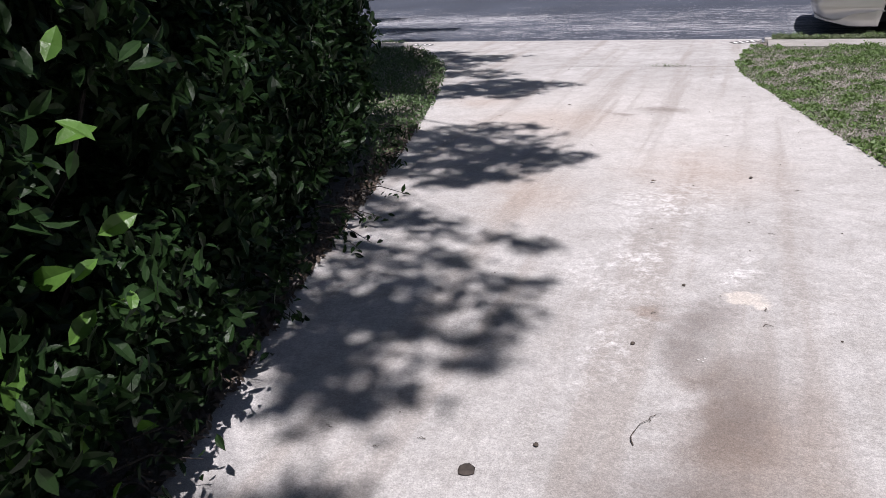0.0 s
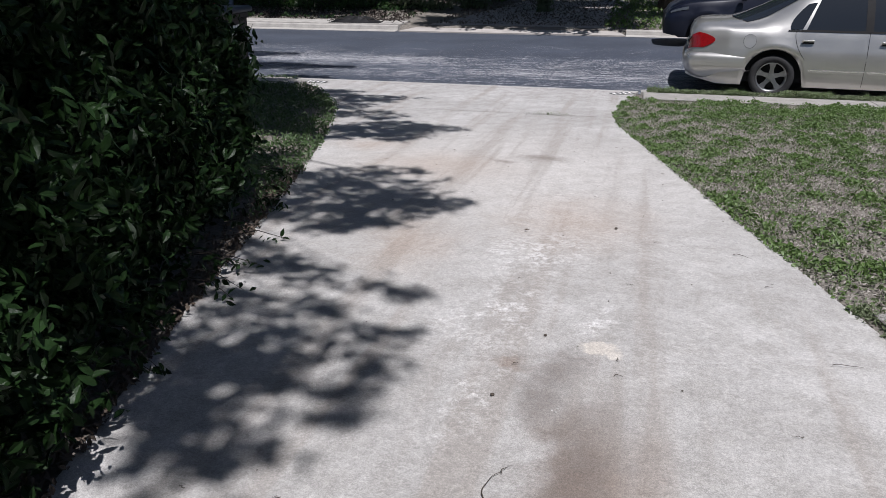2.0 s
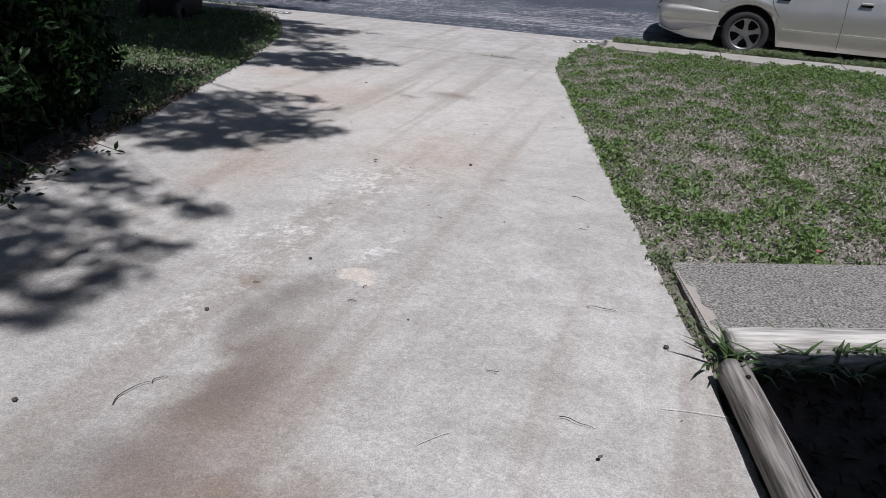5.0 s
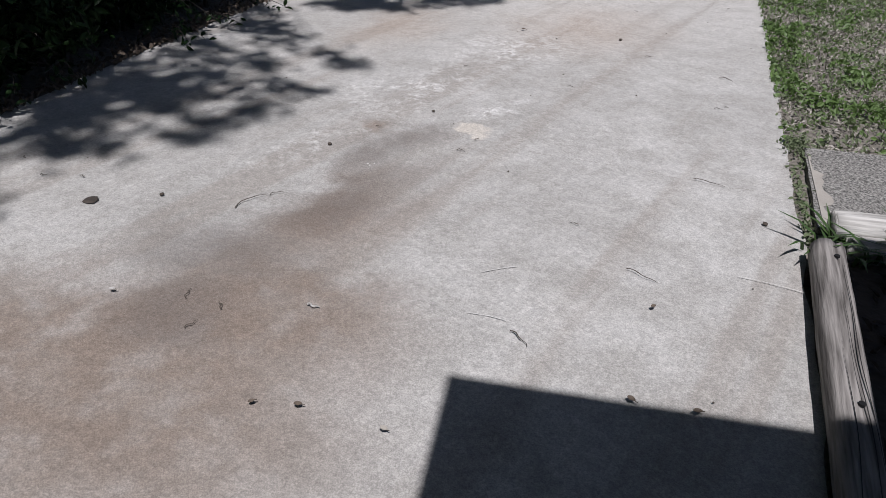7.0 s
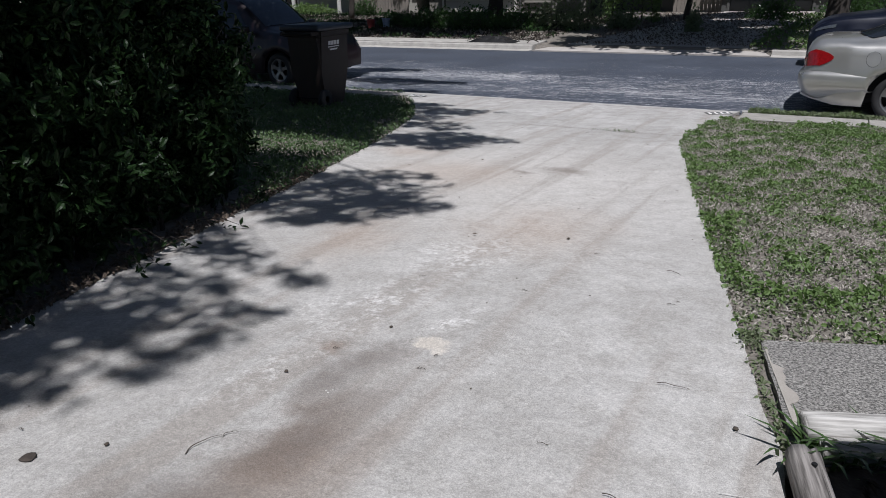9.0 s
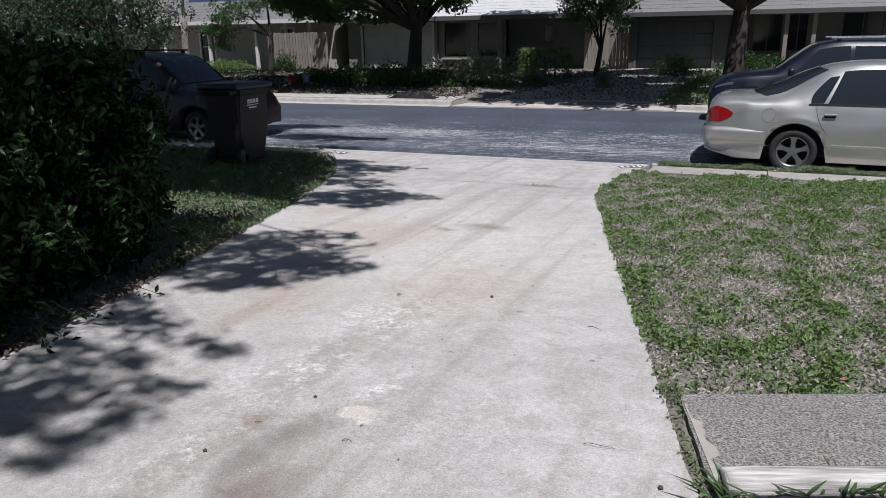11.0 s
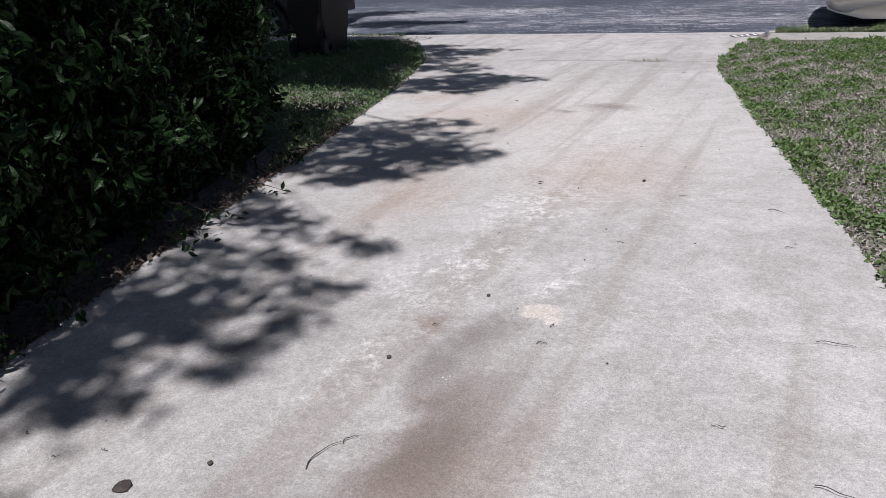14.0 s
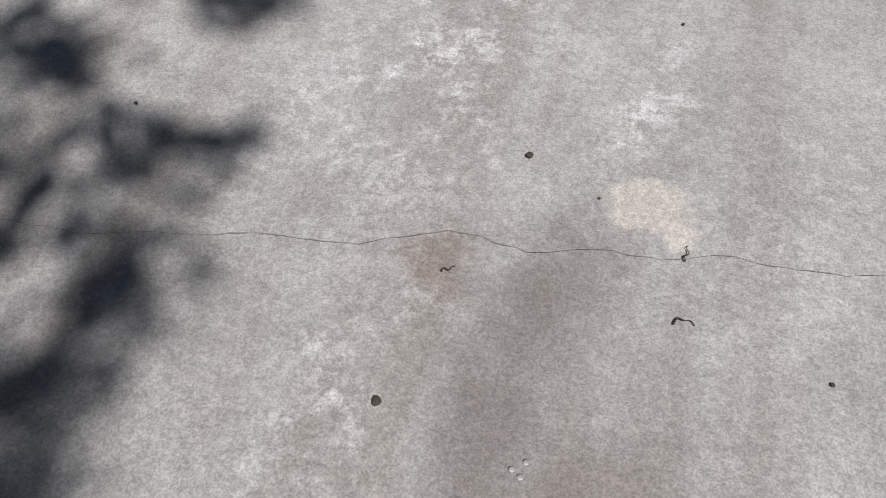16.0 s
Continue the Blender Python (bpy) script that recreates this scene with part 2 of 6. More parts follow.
def asphalt_street():
    """Old asphalt: grey-blue, with pale streaks along the street, its glitter put into the colour."""
    m = mat("street asphalt", (0.049, 0.058, 0.077), 0.62, 0, 0.3, 0.8, 0.7, 70)
    nt = m.node_tree
    bsdf = nt.nodes["Principled BSDF"]
    co = nt.nodes.new("ShaderNodeTexCoord")
    mp = nt.nodes.new("ShaderNodeMapping")
    mp.inputs["Scale"].default_value = (1.5, 26, 1)
    nt.links.new(co.outputs["Object"], mp.inputs["Vector"])
    n = nt.nodes.new("ShaderNodeTexNoise")
    n.inputs["Scale"].default_value, n.inputs["Detail"].default_value, n.inputs["Roughness"].default_value = 1.0, 9, 0.8
    nt.links.new(mp.outputs[0], n.inputs["Vector"])
    band = nt.nodes.new("ShaderNodeSeparateXYZ")
    nt.links.new(co.outputs["Object"], band.inputs[0])
    w1 = nt.nodes.new("ShaderNodeMapRange")
    w1.interpolation_type = "SMOOTHSTEP"
    for k, v in zip(("From Min", "From Max", "To Min", "To Max"), (18.2, 14.6, -0.1, 0.03)):
        w1.inputs[k].default_value = v
    nt.links.new(band.outputs["Y"], w1.inputs["Value"])
    s = nt.nodes.new("ShaderNodeMath")
    nt.links.new(n.outputs[0], s.inputs[0])
    nt.links.new(w1.outputs[0], s.inputs[1])
    # stretches in which the painted streaks lie close
    wide = nt.nodes.new("ShaderNodeMapping")
    wide.inputs["Scale"].default_value = (0.16, 0.9, 1)
    nt.links.new(co.outputs["Object"], wide.inputs["Vector"])
    n_wide = nt.nodes.new("ShaderNodeTexNoise")
    n_wide.inputs["Scale"].default_value, n_wide.inputs["Detail"].default_value = 1.0, 3
    nt.links.new(wide.outputs[0], n_wide.inputs["Vector"])
    grain = nt.nodes.new("ShaderNodeTexNoise")
    grain.inputs["Scale"].default_value, grain.inputs["Detail"].default_value = 26, 3
    nt.links.new(co.outputs["Object"], grain.inputs["Vector"])
    for source, amount, middle in ((n_wide, 0.28, -0.14), (grain, 0.3, -0.15)):
        part_ = nt.nodes.new("ShaderNodeMath")
        part_.operation = "MULTIPLY_ADD"
        nt.links.new(source.outputs[0], part_.inputs[0])
        part_.inputs[1].default_value, part_.inputs[2].default_value = amount, middle
        more = nt.nodes.new("ShaderNodeMath")
        nt.links.new(s.outputs[0], more.inputs[0])
        nt.links.new(part_.outputs[0], more.inputs[1])
        s = more
    r = nt.nodes.new("ShaderNodeMapRange")
    for k, v in zip(("From Min", "From Max", "To Min", "To Max"), (0.555, 0.585, 0, 0.85)):
        r.inputs[k].default_value = v
    nt.links.new(s.outputs[0], r.inputs["Value"])
    mx = nt.nodes.new("ShaderNodeMix")
    mx.data_type = "RGBA"
    nt.links.new(r.outputs[0], mx.inputs[0])
    nt.links.new(bsdf.inputs["Base Color"].links[0].from_socket, mx.inputs[6])
    mx.inputs[7].default_value = (0.44, 0.44, 0.45, 1)
    nt.links.new(mx.outputs[2], bsdf.inputs["Base Color"])
    return m


def glass(name, tint=(0.016, 0.02, 0.026), rough=0.03):
    m = bpy.data.materials.new(name)
    m.use_nodes = True
    b = m.node_tree.nodes["Principled BSDF"]
    b.inputs["Base Color"].default_value = (*tint, 1)
    b.inputs["Roughness"].default_value = rough
    b.inputs["Specular IOR Level"].default_value = 0.5
    return m


def wood(name, dark, light):
    """Weathered timber: long streaks of grain along the beam."""
    m = mat(name, dark, 0.9, 0, 0.2, 1.0, 0.6, 1.0, color2=light)
    nt = m.node_tree
    mp = nt.nodes.new("ShaderNodeMapping")
    mp.inputs["Scale"].default_value = (5, 75, 75)
    co = nt.nodes["Texture Coordinate"]
    nt.links.new(co.outputs["Object"], mp.inputs["Vector"])
    for n in nt.nodes:
        if n.type == "TEX_NOISE":
            nt.links.new(mp.outputs[0], n.inputs["Vector"])
    ramp_ = nt.nodes["Color Ramp"].color_ramp
    ramp_.elements[0].position, ramp_.elements[1].position = 0.5, 0.95
    return m


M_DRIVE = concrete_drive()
M_STREET = asphalt_street()
M_TINT = glass("tinted car glass")
M_PANE = glass("dark window glass", (0.012, 0.014, 0.016), 0.06)
M_TYRE = mat("tyre rubber", (0.018, 0.018, 0.019), 0.8, 0, 0.3, 20, 0.3, 80)
M_RIM = mat("alloy rim", (0.32, 0.325, 0.33), 0.35, 0.9, 0.1, 10, 0.0)
M_RED = mat("red lamp lens", (0.22, 0.006, 0.008), 0.15, 0, 0.3, 30, 0.0, coat=1.0)
M_LAMP = mat("clear lamp lens", (0.09, 0.1, 0.11), 0.1, 0.3, 0.2, 30, 0.0, coat=1.0)
M_CHROME = mat("bright trim", (0.75, 0.75, 0.75), 0.2, 0.9, 0.05, 10, 0.0)
M_NAVY = mat("dark blue car paint", (0.006, 0.008, 0.018), 0.36, 0.1, 0.1, 4, 0.0, coat=0.2)
M_MAROON = mat("dark maroon car paint", (0.012, 0.005, 0.007), 0.4, 0.1, 0.1, 4, 0.0, coat=0.15)
M_BIN = mat("brown bin plastic", (0.022, 0.014, 0.012), 0.6, 0, 0.25, 6, 0.15, 90)
M_LID = mat("dark bin lid plastic", (0.02, 0.026, 0.04), 0.45, 0, 0.25, 6, 0.15, 90)
M_WHITE = mat("white print", (0.7, 0.7, 0.68), 0.7, 0, 0.2, 40, 0.0)
M_STUCCO = mat("beige painted siding", (0.21, 0.198, 0.178), 0.85, 0, 0.15, 2, 0.3, 30)
M_GREYWALL = mat("grey painted siding", (0.085, 0.085, 0.082), 0.85, 0, 0.15, 2, 0.3, 30)
M_CREAM = mat("cream painted wall", (0.36, 0.35, 0.315), 0.8, 0, 0.1, 2, 0.3, 30)
M_BLUE = mat("blue painted gable", (0.05, 0.08, 0.16), 0.8, 0, 0.15, 3, 0.3, 30)
M_TRIM = mat("white painted trim", (0.6, 0.59, 0.565), 0.6, 0, 0.1, 8, 0.1, 60)
M_DOOR = mat("garage door paint", (0.5, 0.485, 0.44), 0.7, 0, 0.12, 3, 0.2, 40)
M_DOORG = mat("grey garage door paint", (0.075, 0.078, 0.082), 0.7, 0, 0.12, 3, 0.2, 40)
M_ROOF = mat("grey roof shingle", (0.42, 0.42, 0.425), 0.9, 0, 0.3, 14, 0.9, 24)
M_ROOFD = mat("grey-brown roof shingle", (0.15, 0.147, 0.142), 0.9, 0, 0.3, 14, 0.9, 24)
M_ROOFB = mat("dark grey roof shingle", (0.13, 0.129, 0.126), 0.9, 0, 0.3, 14, 0.9, 24)
M_FENCE = mat("weathered fence board", (0.18, 0.16, 0.14), 0.9, 0, 0.3, 9, 0.4, 50, rand=0.4)
M_TIMBER = wood("weathered grey timber", (0.095, 0.085, 0.078), (0.29, 0.27, 0.255))
M_PALELOG = wood("bleached white timber", (0.3, 0.288, 0.27), (0.56, 0.545, 0.52))
M_DARKSOIL = mat("dark mulch", (0.045, 0.036, 0.03), 0.95, 0, 0.5, 20, 1.0, 40)
M_LITTER = mat("dry leaf litter", (0.09, 0.08, 0.068), 0.9, 0, 0.35, 4, 0.2, 80, island=0.9, color2=(0.36, 0.335, 0.30))
M_BLADE = leaf_mat("grass blade", (0.02, 0.045, 0.014), (0.055, 0.1, 0.03), 0.25, 0.45)
# darker copy of the lawn weed: the verge's tree shade is put into its colour
M_VERGE = leaf_mat("shaded verge weed", (0.028, 0.05, 0.018), (0.08, 0.13, 0.05), 0.25, 0.5)
M_DUSTY = leaf_mat("dusty lawn weed", (0.05, 0.075, 0.034), (0.15, 0.185, 0.1), 0.25, 0.6)
M_STRAW = leaf_mat("pale dry foliage", (0.22, 0.2, 0.17), (0.42, 0.40, 0.36), 0.2, 0.7)
M_PALEBARK = mat("pale bark", (0.2, 0.185, 0.165), 0.95, 0, 0.4, 12, 0.9, 40)
M_TWIG = mat("dry twig", (0.06, 0.048, 0.038), 0.9, 0, 0.3, 40, 0.4, 120)
M_DEADLEAF = mat("dead leaf", (0.11, 0.085, 0.065), 0.85, 0, 0.4, 40, 0.4, 120)
M_BLACKBAG = mat("black plastic sheet", (0.012, 0.012, 0.013), 0.6, 0, 0.3, 10, 0.3, 20, 0.2)
M_REDPLASTIC = mat("red plastic", (0.2, 0.03, 0.03), 0.5, 0, 0.2, 10, 0.1)
M_BLUEPLASTIC = mat("pale blue plastic", (0.3, 0.36, 0.5), 0.5, 0, 0.2, 10, 0.1)
M_STONE = mat("pale edging stone", (0.27, 0.26, 0.235), 0.9, 0, 0.3, 12, 0.6, 60)
M_BRICKY = mat("house brick wall", (0.25, 0.22, 0.19), 0.9, 0, 0.25, 5, 0.5, 25)


# ---- making parts ----
def put(name, data, material, parent=None, label="", smooth=False):
    ob = new(name, data)
    if material is not None:
        data.materials.append(material)
    if smooth:
        data.polygons.foreach_set("use_smooth", [True] * len(data.polygons))
    if parent is not None:
        ob.parent = parent
    return tagged(ob, label)


def part(name, bm, material, parent=None, label="", smooth=False):
    """Links a bmesh as one mesh object under a thing or a part."""
    me = bpy.data.meshes.new(name)
    bm.normal_update()
    bm.to_mesh(me)
    bm.free()
    return put(name, me, material, parent, label, smooth)


def thing(name, m, label, category, group="", kind=""):
    ob = new(name)
    ob.empty_display_size = 0.1
    ob.matrix_world = m
    return tagged(ob, label, category, group, kind)


def box(sx, sy, sz, at=(0, 0, 0), bevel=0.0, seg=2, turn=None, bm=None):
    """A box with its middle at at, edges rounded."""
    bm = bm or bmesh.new()
    m = Matrix.Translation(at) @ (turn or Matrix()) @ Matrix.Diagonal((sx, sy, sz, 1))
    r = bmesh.ops.create_cube(bm, size=1, matrix=m)
    if bevel:
        edges = list({e for v in r["verts"] for e in v.link_edges})
        bmesh.ops.bevel(bm, geom=edges, offset=bevel, segments=seg, affect="EDGES", profile=0.5)
    return bm


def tube(a, b, r1, r2=None, n=12, bm=None, cap=True):
    bm = bm or bmesh.new()
    a, b = Vector(a), Vector(b)
    m = Matrix.Translation((a + b) / 2) @ (b - a).to_track_quat("Z", "Y").to_matrix().to_4x4()
    bmesh.ops.create_cone(bm, cap_ends=cap, segments=n, radius1=r1, radius2=r1 if r2 is None else r2, depth=(b - a).length, matrix=m)
    return bm


def limb(points, r0, r1, n=8, bm=None):
    """A tapering bough along points."""
    bm = bm or bmesh.new()
    rings = []
    for i, p in enumerate(points):
        p = Vector(p)
        d = (Vector(points[min(i + 1, len(points) - 1)]) - Vector(points[max(i - 1, 0)])).normalized()
        q = d.to_track_quat("Z", "Y")
        r = r0 + (r1 - r0) * i / (len(points) - 1)
        rings.append([bm.verts.new(p + q @ Vector((r * math.cos(a), r * math.sin(a), 0)) * (1 + 0.12 * math.sin(3 * a + i)))
                      for a in (2 * math.pi * k / n for k in range(n))])
    for u, v in zip(rings, rings[1:]):
        for k in range(n):
            bm.faces.new((u[k], u[(k + 1) % n], v[(k + 1) % n], v[k]))
    bm.faces.new(rings[0][::-1])
    bm.faces.new(rings[-1])
    return bm


def slab(outline, top, thick, bm=None):
    """A plate over an outline; top(x, y) is its height."""
    bm = bm or bmesh.new()
    up = [bm.verts.new((x, y, top(x, y))) for x, y in outline]
    dn = [bm.verts.new((x, y, top(x, y) - thick)) for x, y in outline]
    n = len(up)
    bm.faces.new(up)
    bm.faces.new(dn[::-1])
    for i in range(n):
        bm.faces.new((up[i], dn[i], dn[(i + 1) % n], up[(i + 1) % n]))
    bmesh.ops.recalc_face_normals(bm, faces=bm.faces)
    return bm


def leaves_mesh(name, centres, size, spread=None, wide=0.42, fold=0.25, seed=1, droop=0.0, fine=False):
    """Many folded leaves as one mesh: each two blades along a midrib. spread: facing, N x 3."""
    rng = np.random.default_rng(seed)
    n = len(centres)
    c = np.asarray(centres, float)
    L = size * rng.uniform(0.6, 1.35, n)[:, None]
    d = rng.normal(size=(n, 3))
    d[:, 2] -= droop
    d /= np.linalg.norm(d, axis=1)[:, None]
    up = rng.normal(size=(n, 3)) * 0.75 + (np.array([0, 0, 1.0]) if spread is None else spread)
    side = np.cross(d, up)
    side /= np.linalg.norm(side, axis=1)[:, None] + 1e-9
    nor = np.cross(side, d)
    w = L * wide
    if fine:
        rows = ((-0.5, 0.0), (-0.3, 0.36), (-0.02, 0.5), (0.26, 0.34), (0.5, 0.0))
        ribs = [c + d * L * t - nor * L * 0.22 * t * t for t, _ in rows]
        side_a = [p + side * w * q + nor * w * fold * q * 1.4 for p, (_, q) in zip(ribs, rows)]
        side_b = [p - side * w * q + nor * w * fold * q * 1.4 for p, (_, q) in zip(ribs, rows)]
        P = np.stack([ribs[0], side_a[1], side_a[2], side_a[3], ribs[4], side_b[3], side_b[2], side_b[1], ribs[2]], 1).reshape(-1, 3)
        base = np.arange(n)[:, None] * 9
        quads = np.concatenate([base + np.array([q]) for q in ((0, 1, 2, 8), (8, 2, 3, 4), (8, 4, 5, 6), (0, 8, 6, 7))], 1).reshape(-1, 4)
        me = bpy.data.meshes.new(name)
        me.from_pydata(P.tolist(), [], quads.tolist())
        return me
    P = np.stack([c - d * L * 0.5, c - d * L * 0.05 + side * w * 0.5 + nor * w * fold, c + d * L * 0.25 + side * w * 0.36 + nor * w * fold * 0.7,
                  c + d * L * 0.5 - nor * L * 0.08, c + d * L * 0.25 - side * w * 0.36 + nor * w * fold * 0.7,
                  c - d * L * 0.05 - side * w * 0.5 + nor * w * fold], 1).reshape(-1, 3)
    base = np.arange(n)[:, None] * 6
    quads = np.concatenate([base + np.array([[0, 1, 2, 3]]), base + np.array([[0, 3, 4, 5]])], 1).reshape(-1, 4)
    me = bpy.data.meshes.new(name)
    me.from_pydata(P.tolist(), [], quads.tolist())
    return me


# ---- ground, drive and street ----
KERB, ROAD_Z, FAR = 12.15, -0.12, 20.45


def lie(y):
    """Height of the plot: it falls to the street, which is level."""
    if y < 11.9:
        return 0.0559 * (11.9 - max(y, -3.0))
    if y < FAR:
        return 0.0
    return 0.02 + 0.016 * min(y - FAR, 14.0)


def edge_right(y):
    pts = [(-6, 3.0), (1.0, 2.2), (2.5, 1.88), (3.43, 1.67), (4.1, 1.49), (5.12, 1.24), (5.87, 1.04), (6.77, 0.81), (7.59, 0.6), (9.01, 0.25), (9.81, 0.15), (10.78, 0.22), (12.15, 0.42)]
    return float(np.interp(y, [p[0] for p in pts], [p[1] for p in pts]))


def edge_left(y):
    pts = [(-6, 0.2), (1.9, -1.08), (2.54, -1.25), (3.13, -1.43), (3.73, -1.58), (4.7, -1.82), (5.75, -2.09), (7.15, -2.47), (8.4, -2.88), (9.4, -3.25), (10.3, -3.75), (11.2, -4.35), (12.15, -5.1)]
    return float(np.interp(y, [p[0] for p in pts], [p[1] for p in pts]))


def build_ground():
    ys = [-900, -200, -60, -20, -8, -3] + [y / 4 for y in range(-8, 48)] + [11.95, 12.0, 12.05, FAR + 0.1, FAR + 0.2] + [FAR + 1 + k for k in range(0, 16, 3)] + [50, 80, 160, 400, 1500]
    xs = [-1500, -400, -120, -50, -25, -15] + [k / 2 for k in range(-24, 25)] + [15, 25, 50, 120, 400, 1500]
    bm = bmesh.new()
    def h(x, y):
        if 12.02 < y < FAR + 0.15:
            return -0.3
        if edge_left(y) - 0.02 < x < edge_right(y) + 0.02 and y < 12:
            return lie(y) - 0.12
        return lie(y) - 0.025 + 0.02 * noise.noise((x * 0.8, y * 0.8, 0))
    g = [[bm.verts.new((x, y, h(x, y))) for x in xs] for y in ys]
    for j in range(len(ys) - 1):
        for i in range(len(xs) - 1):
            bm.faces.new((g[j][i], g[j][i + 1], g[j + 1][i + 1], g[j + 1][i]))
    return tagged(part("ground", bm, M_SOIL, None, "", True), "dry bare soil of the yards under patchy lawn", "ground", kind="structure")


def build_driveway():
    bm = bmesh.new()
    ys = [-6 + 0.06 * k for k in range(int(18.15 / 0.06) + 1)]
    n = 22
    rows = []
    for y in ys:
        a = edge_left(y) + 0.02 * noise.noise((0, y * 3, 4))
        b = edge_right(y) + 0.022 * noise.noise((7, y * 4, 1)) + 0.012 * noise.noise((3, y * 17, 1))
        rows.append([bm.verts.new((a + (b - a) * i / n, y, lie(y) + 0.004 * noise.noise((a + (b - a) * i / n, y, 9)))) for i in range(n + 1)])
    for u, v in zip(rows, rows[1:]):
        for i in range(n):
            bm.faces.new((u[i], u[i + 1], v[i + 1], v[i]))
        for k in (0, n):
            lo = [bm.verts.new(p.co - Vector((0, 0, 0.12))) for p in (u[k], v[k])]
            bm.faces.new((u[k], v[k], lo[1], lo[0]))
    end = rows[-1]
    low = [bm.verts.new((p.co.x, p.co.y + 0.25, ROAD_Z + 0.035)) for p in end]
    for i in range(n):
        bm.faces.new((end[i], end[i + 1], low[i + 1], low[i]))
    bmesh.ops.recalc_face_normals(bm, faces=bm.faces)
    return tagged(part("driveway", bm, M_DRIVE), "stained grey concrete driveway sloping down to the street", "driveway", kind="structure")


def build_street():
    bm = bmesh.new()
    xs = [-1500, -300, -60] + list(range(-30, 31, 2)) + [60, 300, 1500]
    ys = [12.0, 12.45] + [13 + k for k in range(0, 8)] + [FAR + 0.15]
    g = [[bm.verts.new((x, y, ROAD_Z + 0.07 * math.sin(math.pi * (y - 12) / (FAR - 12)))) for x in xs] for y in ys]
    for j in range(len(ys) - 1):
        for i in range(len(xs) - 1):
            bm.faces.new((g[j][i], g[j][i + 1], g[j + 1][i + 1], g[j + 1][i]))
    tagged(part("road", bm, M_STREET), "worn grey asphalt street with pale streaks", "road", kind="structure")


def kerb_run(name, x0, x1, y, sign, top, label):
    """A kerb from x0 to x1; its face looks to the road (sign -1: road lies before it)."""
    prof = [(0.16, top - 0.3), (0.16, top), (0.02, top), (-0.01, top - 0.02), (-0.035, ROAD_Z + 0.03), (-0.3, ROAD_Z + 0.012), (-0.3, top - 0.3)]
    bm = bmesh.new()
    rings = [[bm.verts.new((x, y + sign * p, z)) for p, z in prof] for x in (x0, x1)]
    k = len(prof)
    for i in range(k):
        bm.faces.new((rings[0][i], rings[0][(i + 1) % k], rings[1][(i + 1) % k], rings[1][i]))
    bm.faces.new(rings[0])
    bm.faces.new(rings[1][::-1])
    bmesh.ops.recalc_face_normals(bm, faces=bm.faces)
    return tagged(part(name, bm, M_KERB), label, "kerb", kind="structure")


build_ground()
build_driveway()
build_street()
for i in range(5):
    kerb_run("kerb", -5.15 - 5 * (i + 1), -5.16 - 5 * i, KERB, -1, 0.0, "pale concrete kerb along the street")
    kerb_run("kerb", 0.46 + 5 * i, 0.45 + 5 * (i + 1), KERB + 0.1, -1, 0.0, "pale concrete kerb along the street")

# joint and crack of the drive, walk, sidewalk
def strip(name, pts, width, lift, material, parent, label):
    bm = bmesh.new()
    prev = None
    for i, (x, y) in enumerate(pts):
        a, b = pts[max(i - 1, 0)], pts[min(i + 1, len(pts) - 1)]
        d = Vector((b[0] - a[0], b[1] - a[1])).normalized()
        w = width * (0.5 + 0.5 * abs(math.sin(i * 2.3)))
        z = lie(y) + lift
        cur = [bm.verts.new((x - d.y * w, y + d.x * w, z)), bm.verts.new((x + d.y * w, y - d.x * w, z))]
        if prev:
            bm.faces.new((prev[0], prev[1], cur[1], cur[0]))
        prev = cur
    bmesh.ops.recalc_face_normals(bm, faces=bm.faces)
    return part(name, bm, material, parent, label)


drive = bpy.data.objects["driveway"]
M_CRACK = mat("dirt in a crack", (0.16, 0.135, 0.115), 0.95, 0, 0.4, 30, 0.3, 100)
CX = [-1.45, -1.0, -0.59, -0.35, -0.12, 0.03, 0.16, 0.32, 0.51, 0.7, 1.0, 1.35, 1.6]
CY = [3.1, 3.17, 3.2, 3.27, 3.31, 3.38, 3.375, 3.41, 3.45, 3.47, 3.56, 3.62, 3.72]
pts = [(x, float(np.interp(x, CX, CY)) + 0.012 * noise.noise((x * 9, 2, 5)) + 0.006 * noise.noise((x * 31, 2, 5))) for x in np.linspace(-1.45, 1.6, 150)]
strip("crack", pts, 0.0005, 0.0065, M_CRACK, drive, "thin dark crack across the concrete")
strip("joint", [(x, 9.55 + 0.01 * noise.noise((x * 3, 1, 1))) for x in np.linspace(-3.25, 0.16, 60)], 0.005, 0.0065, M_CRACK, drive, "dirt-filled joint across the concrete")
strip("joint", [(x, 11.93 + 0.006 * noise.noise((x * 3, 4, 1))) for x in np.linspace(-4.85, 0.38, 60)], 0.004, 0.0065, M_CRACK, drive, "dirt-filled joint across the concrete")


def build_walk():
    u, v = Vector((0.92, 0.39)), Vector((-0.2, 0.98))
    o = Vector((1.70, 3.5))
    far = Vector((1.54, 4.19))
    quad = [o, o + u * 6, far + u * 6, far]
    out = []
    for a, b in zip(quad, quad[1:] + quad[:1]):
        n = 24
        for k in range(n):
            p = a.lerp(b, k / n)
            out.append((p.x + 0.006 * noise.noise((p.x * 9, p.y * 9, 2)), p.y + 0.006 * noise.noise((p.x * 9, p.y * 9, 7))))
    tagged(part("walkway", slab(out, lambda x, y: lie(y) + 0.012, 0.1), M_WALK), "weathered grey concrete walkway slab beside the driveway", "walkway", kind="structure")


M_SIDEWALK = mat("dirty sidewalk concrete", (0.27, 0.258, 0.235), 0.9, 0, 0.3, 6, 0.4, 140)
build_walk()
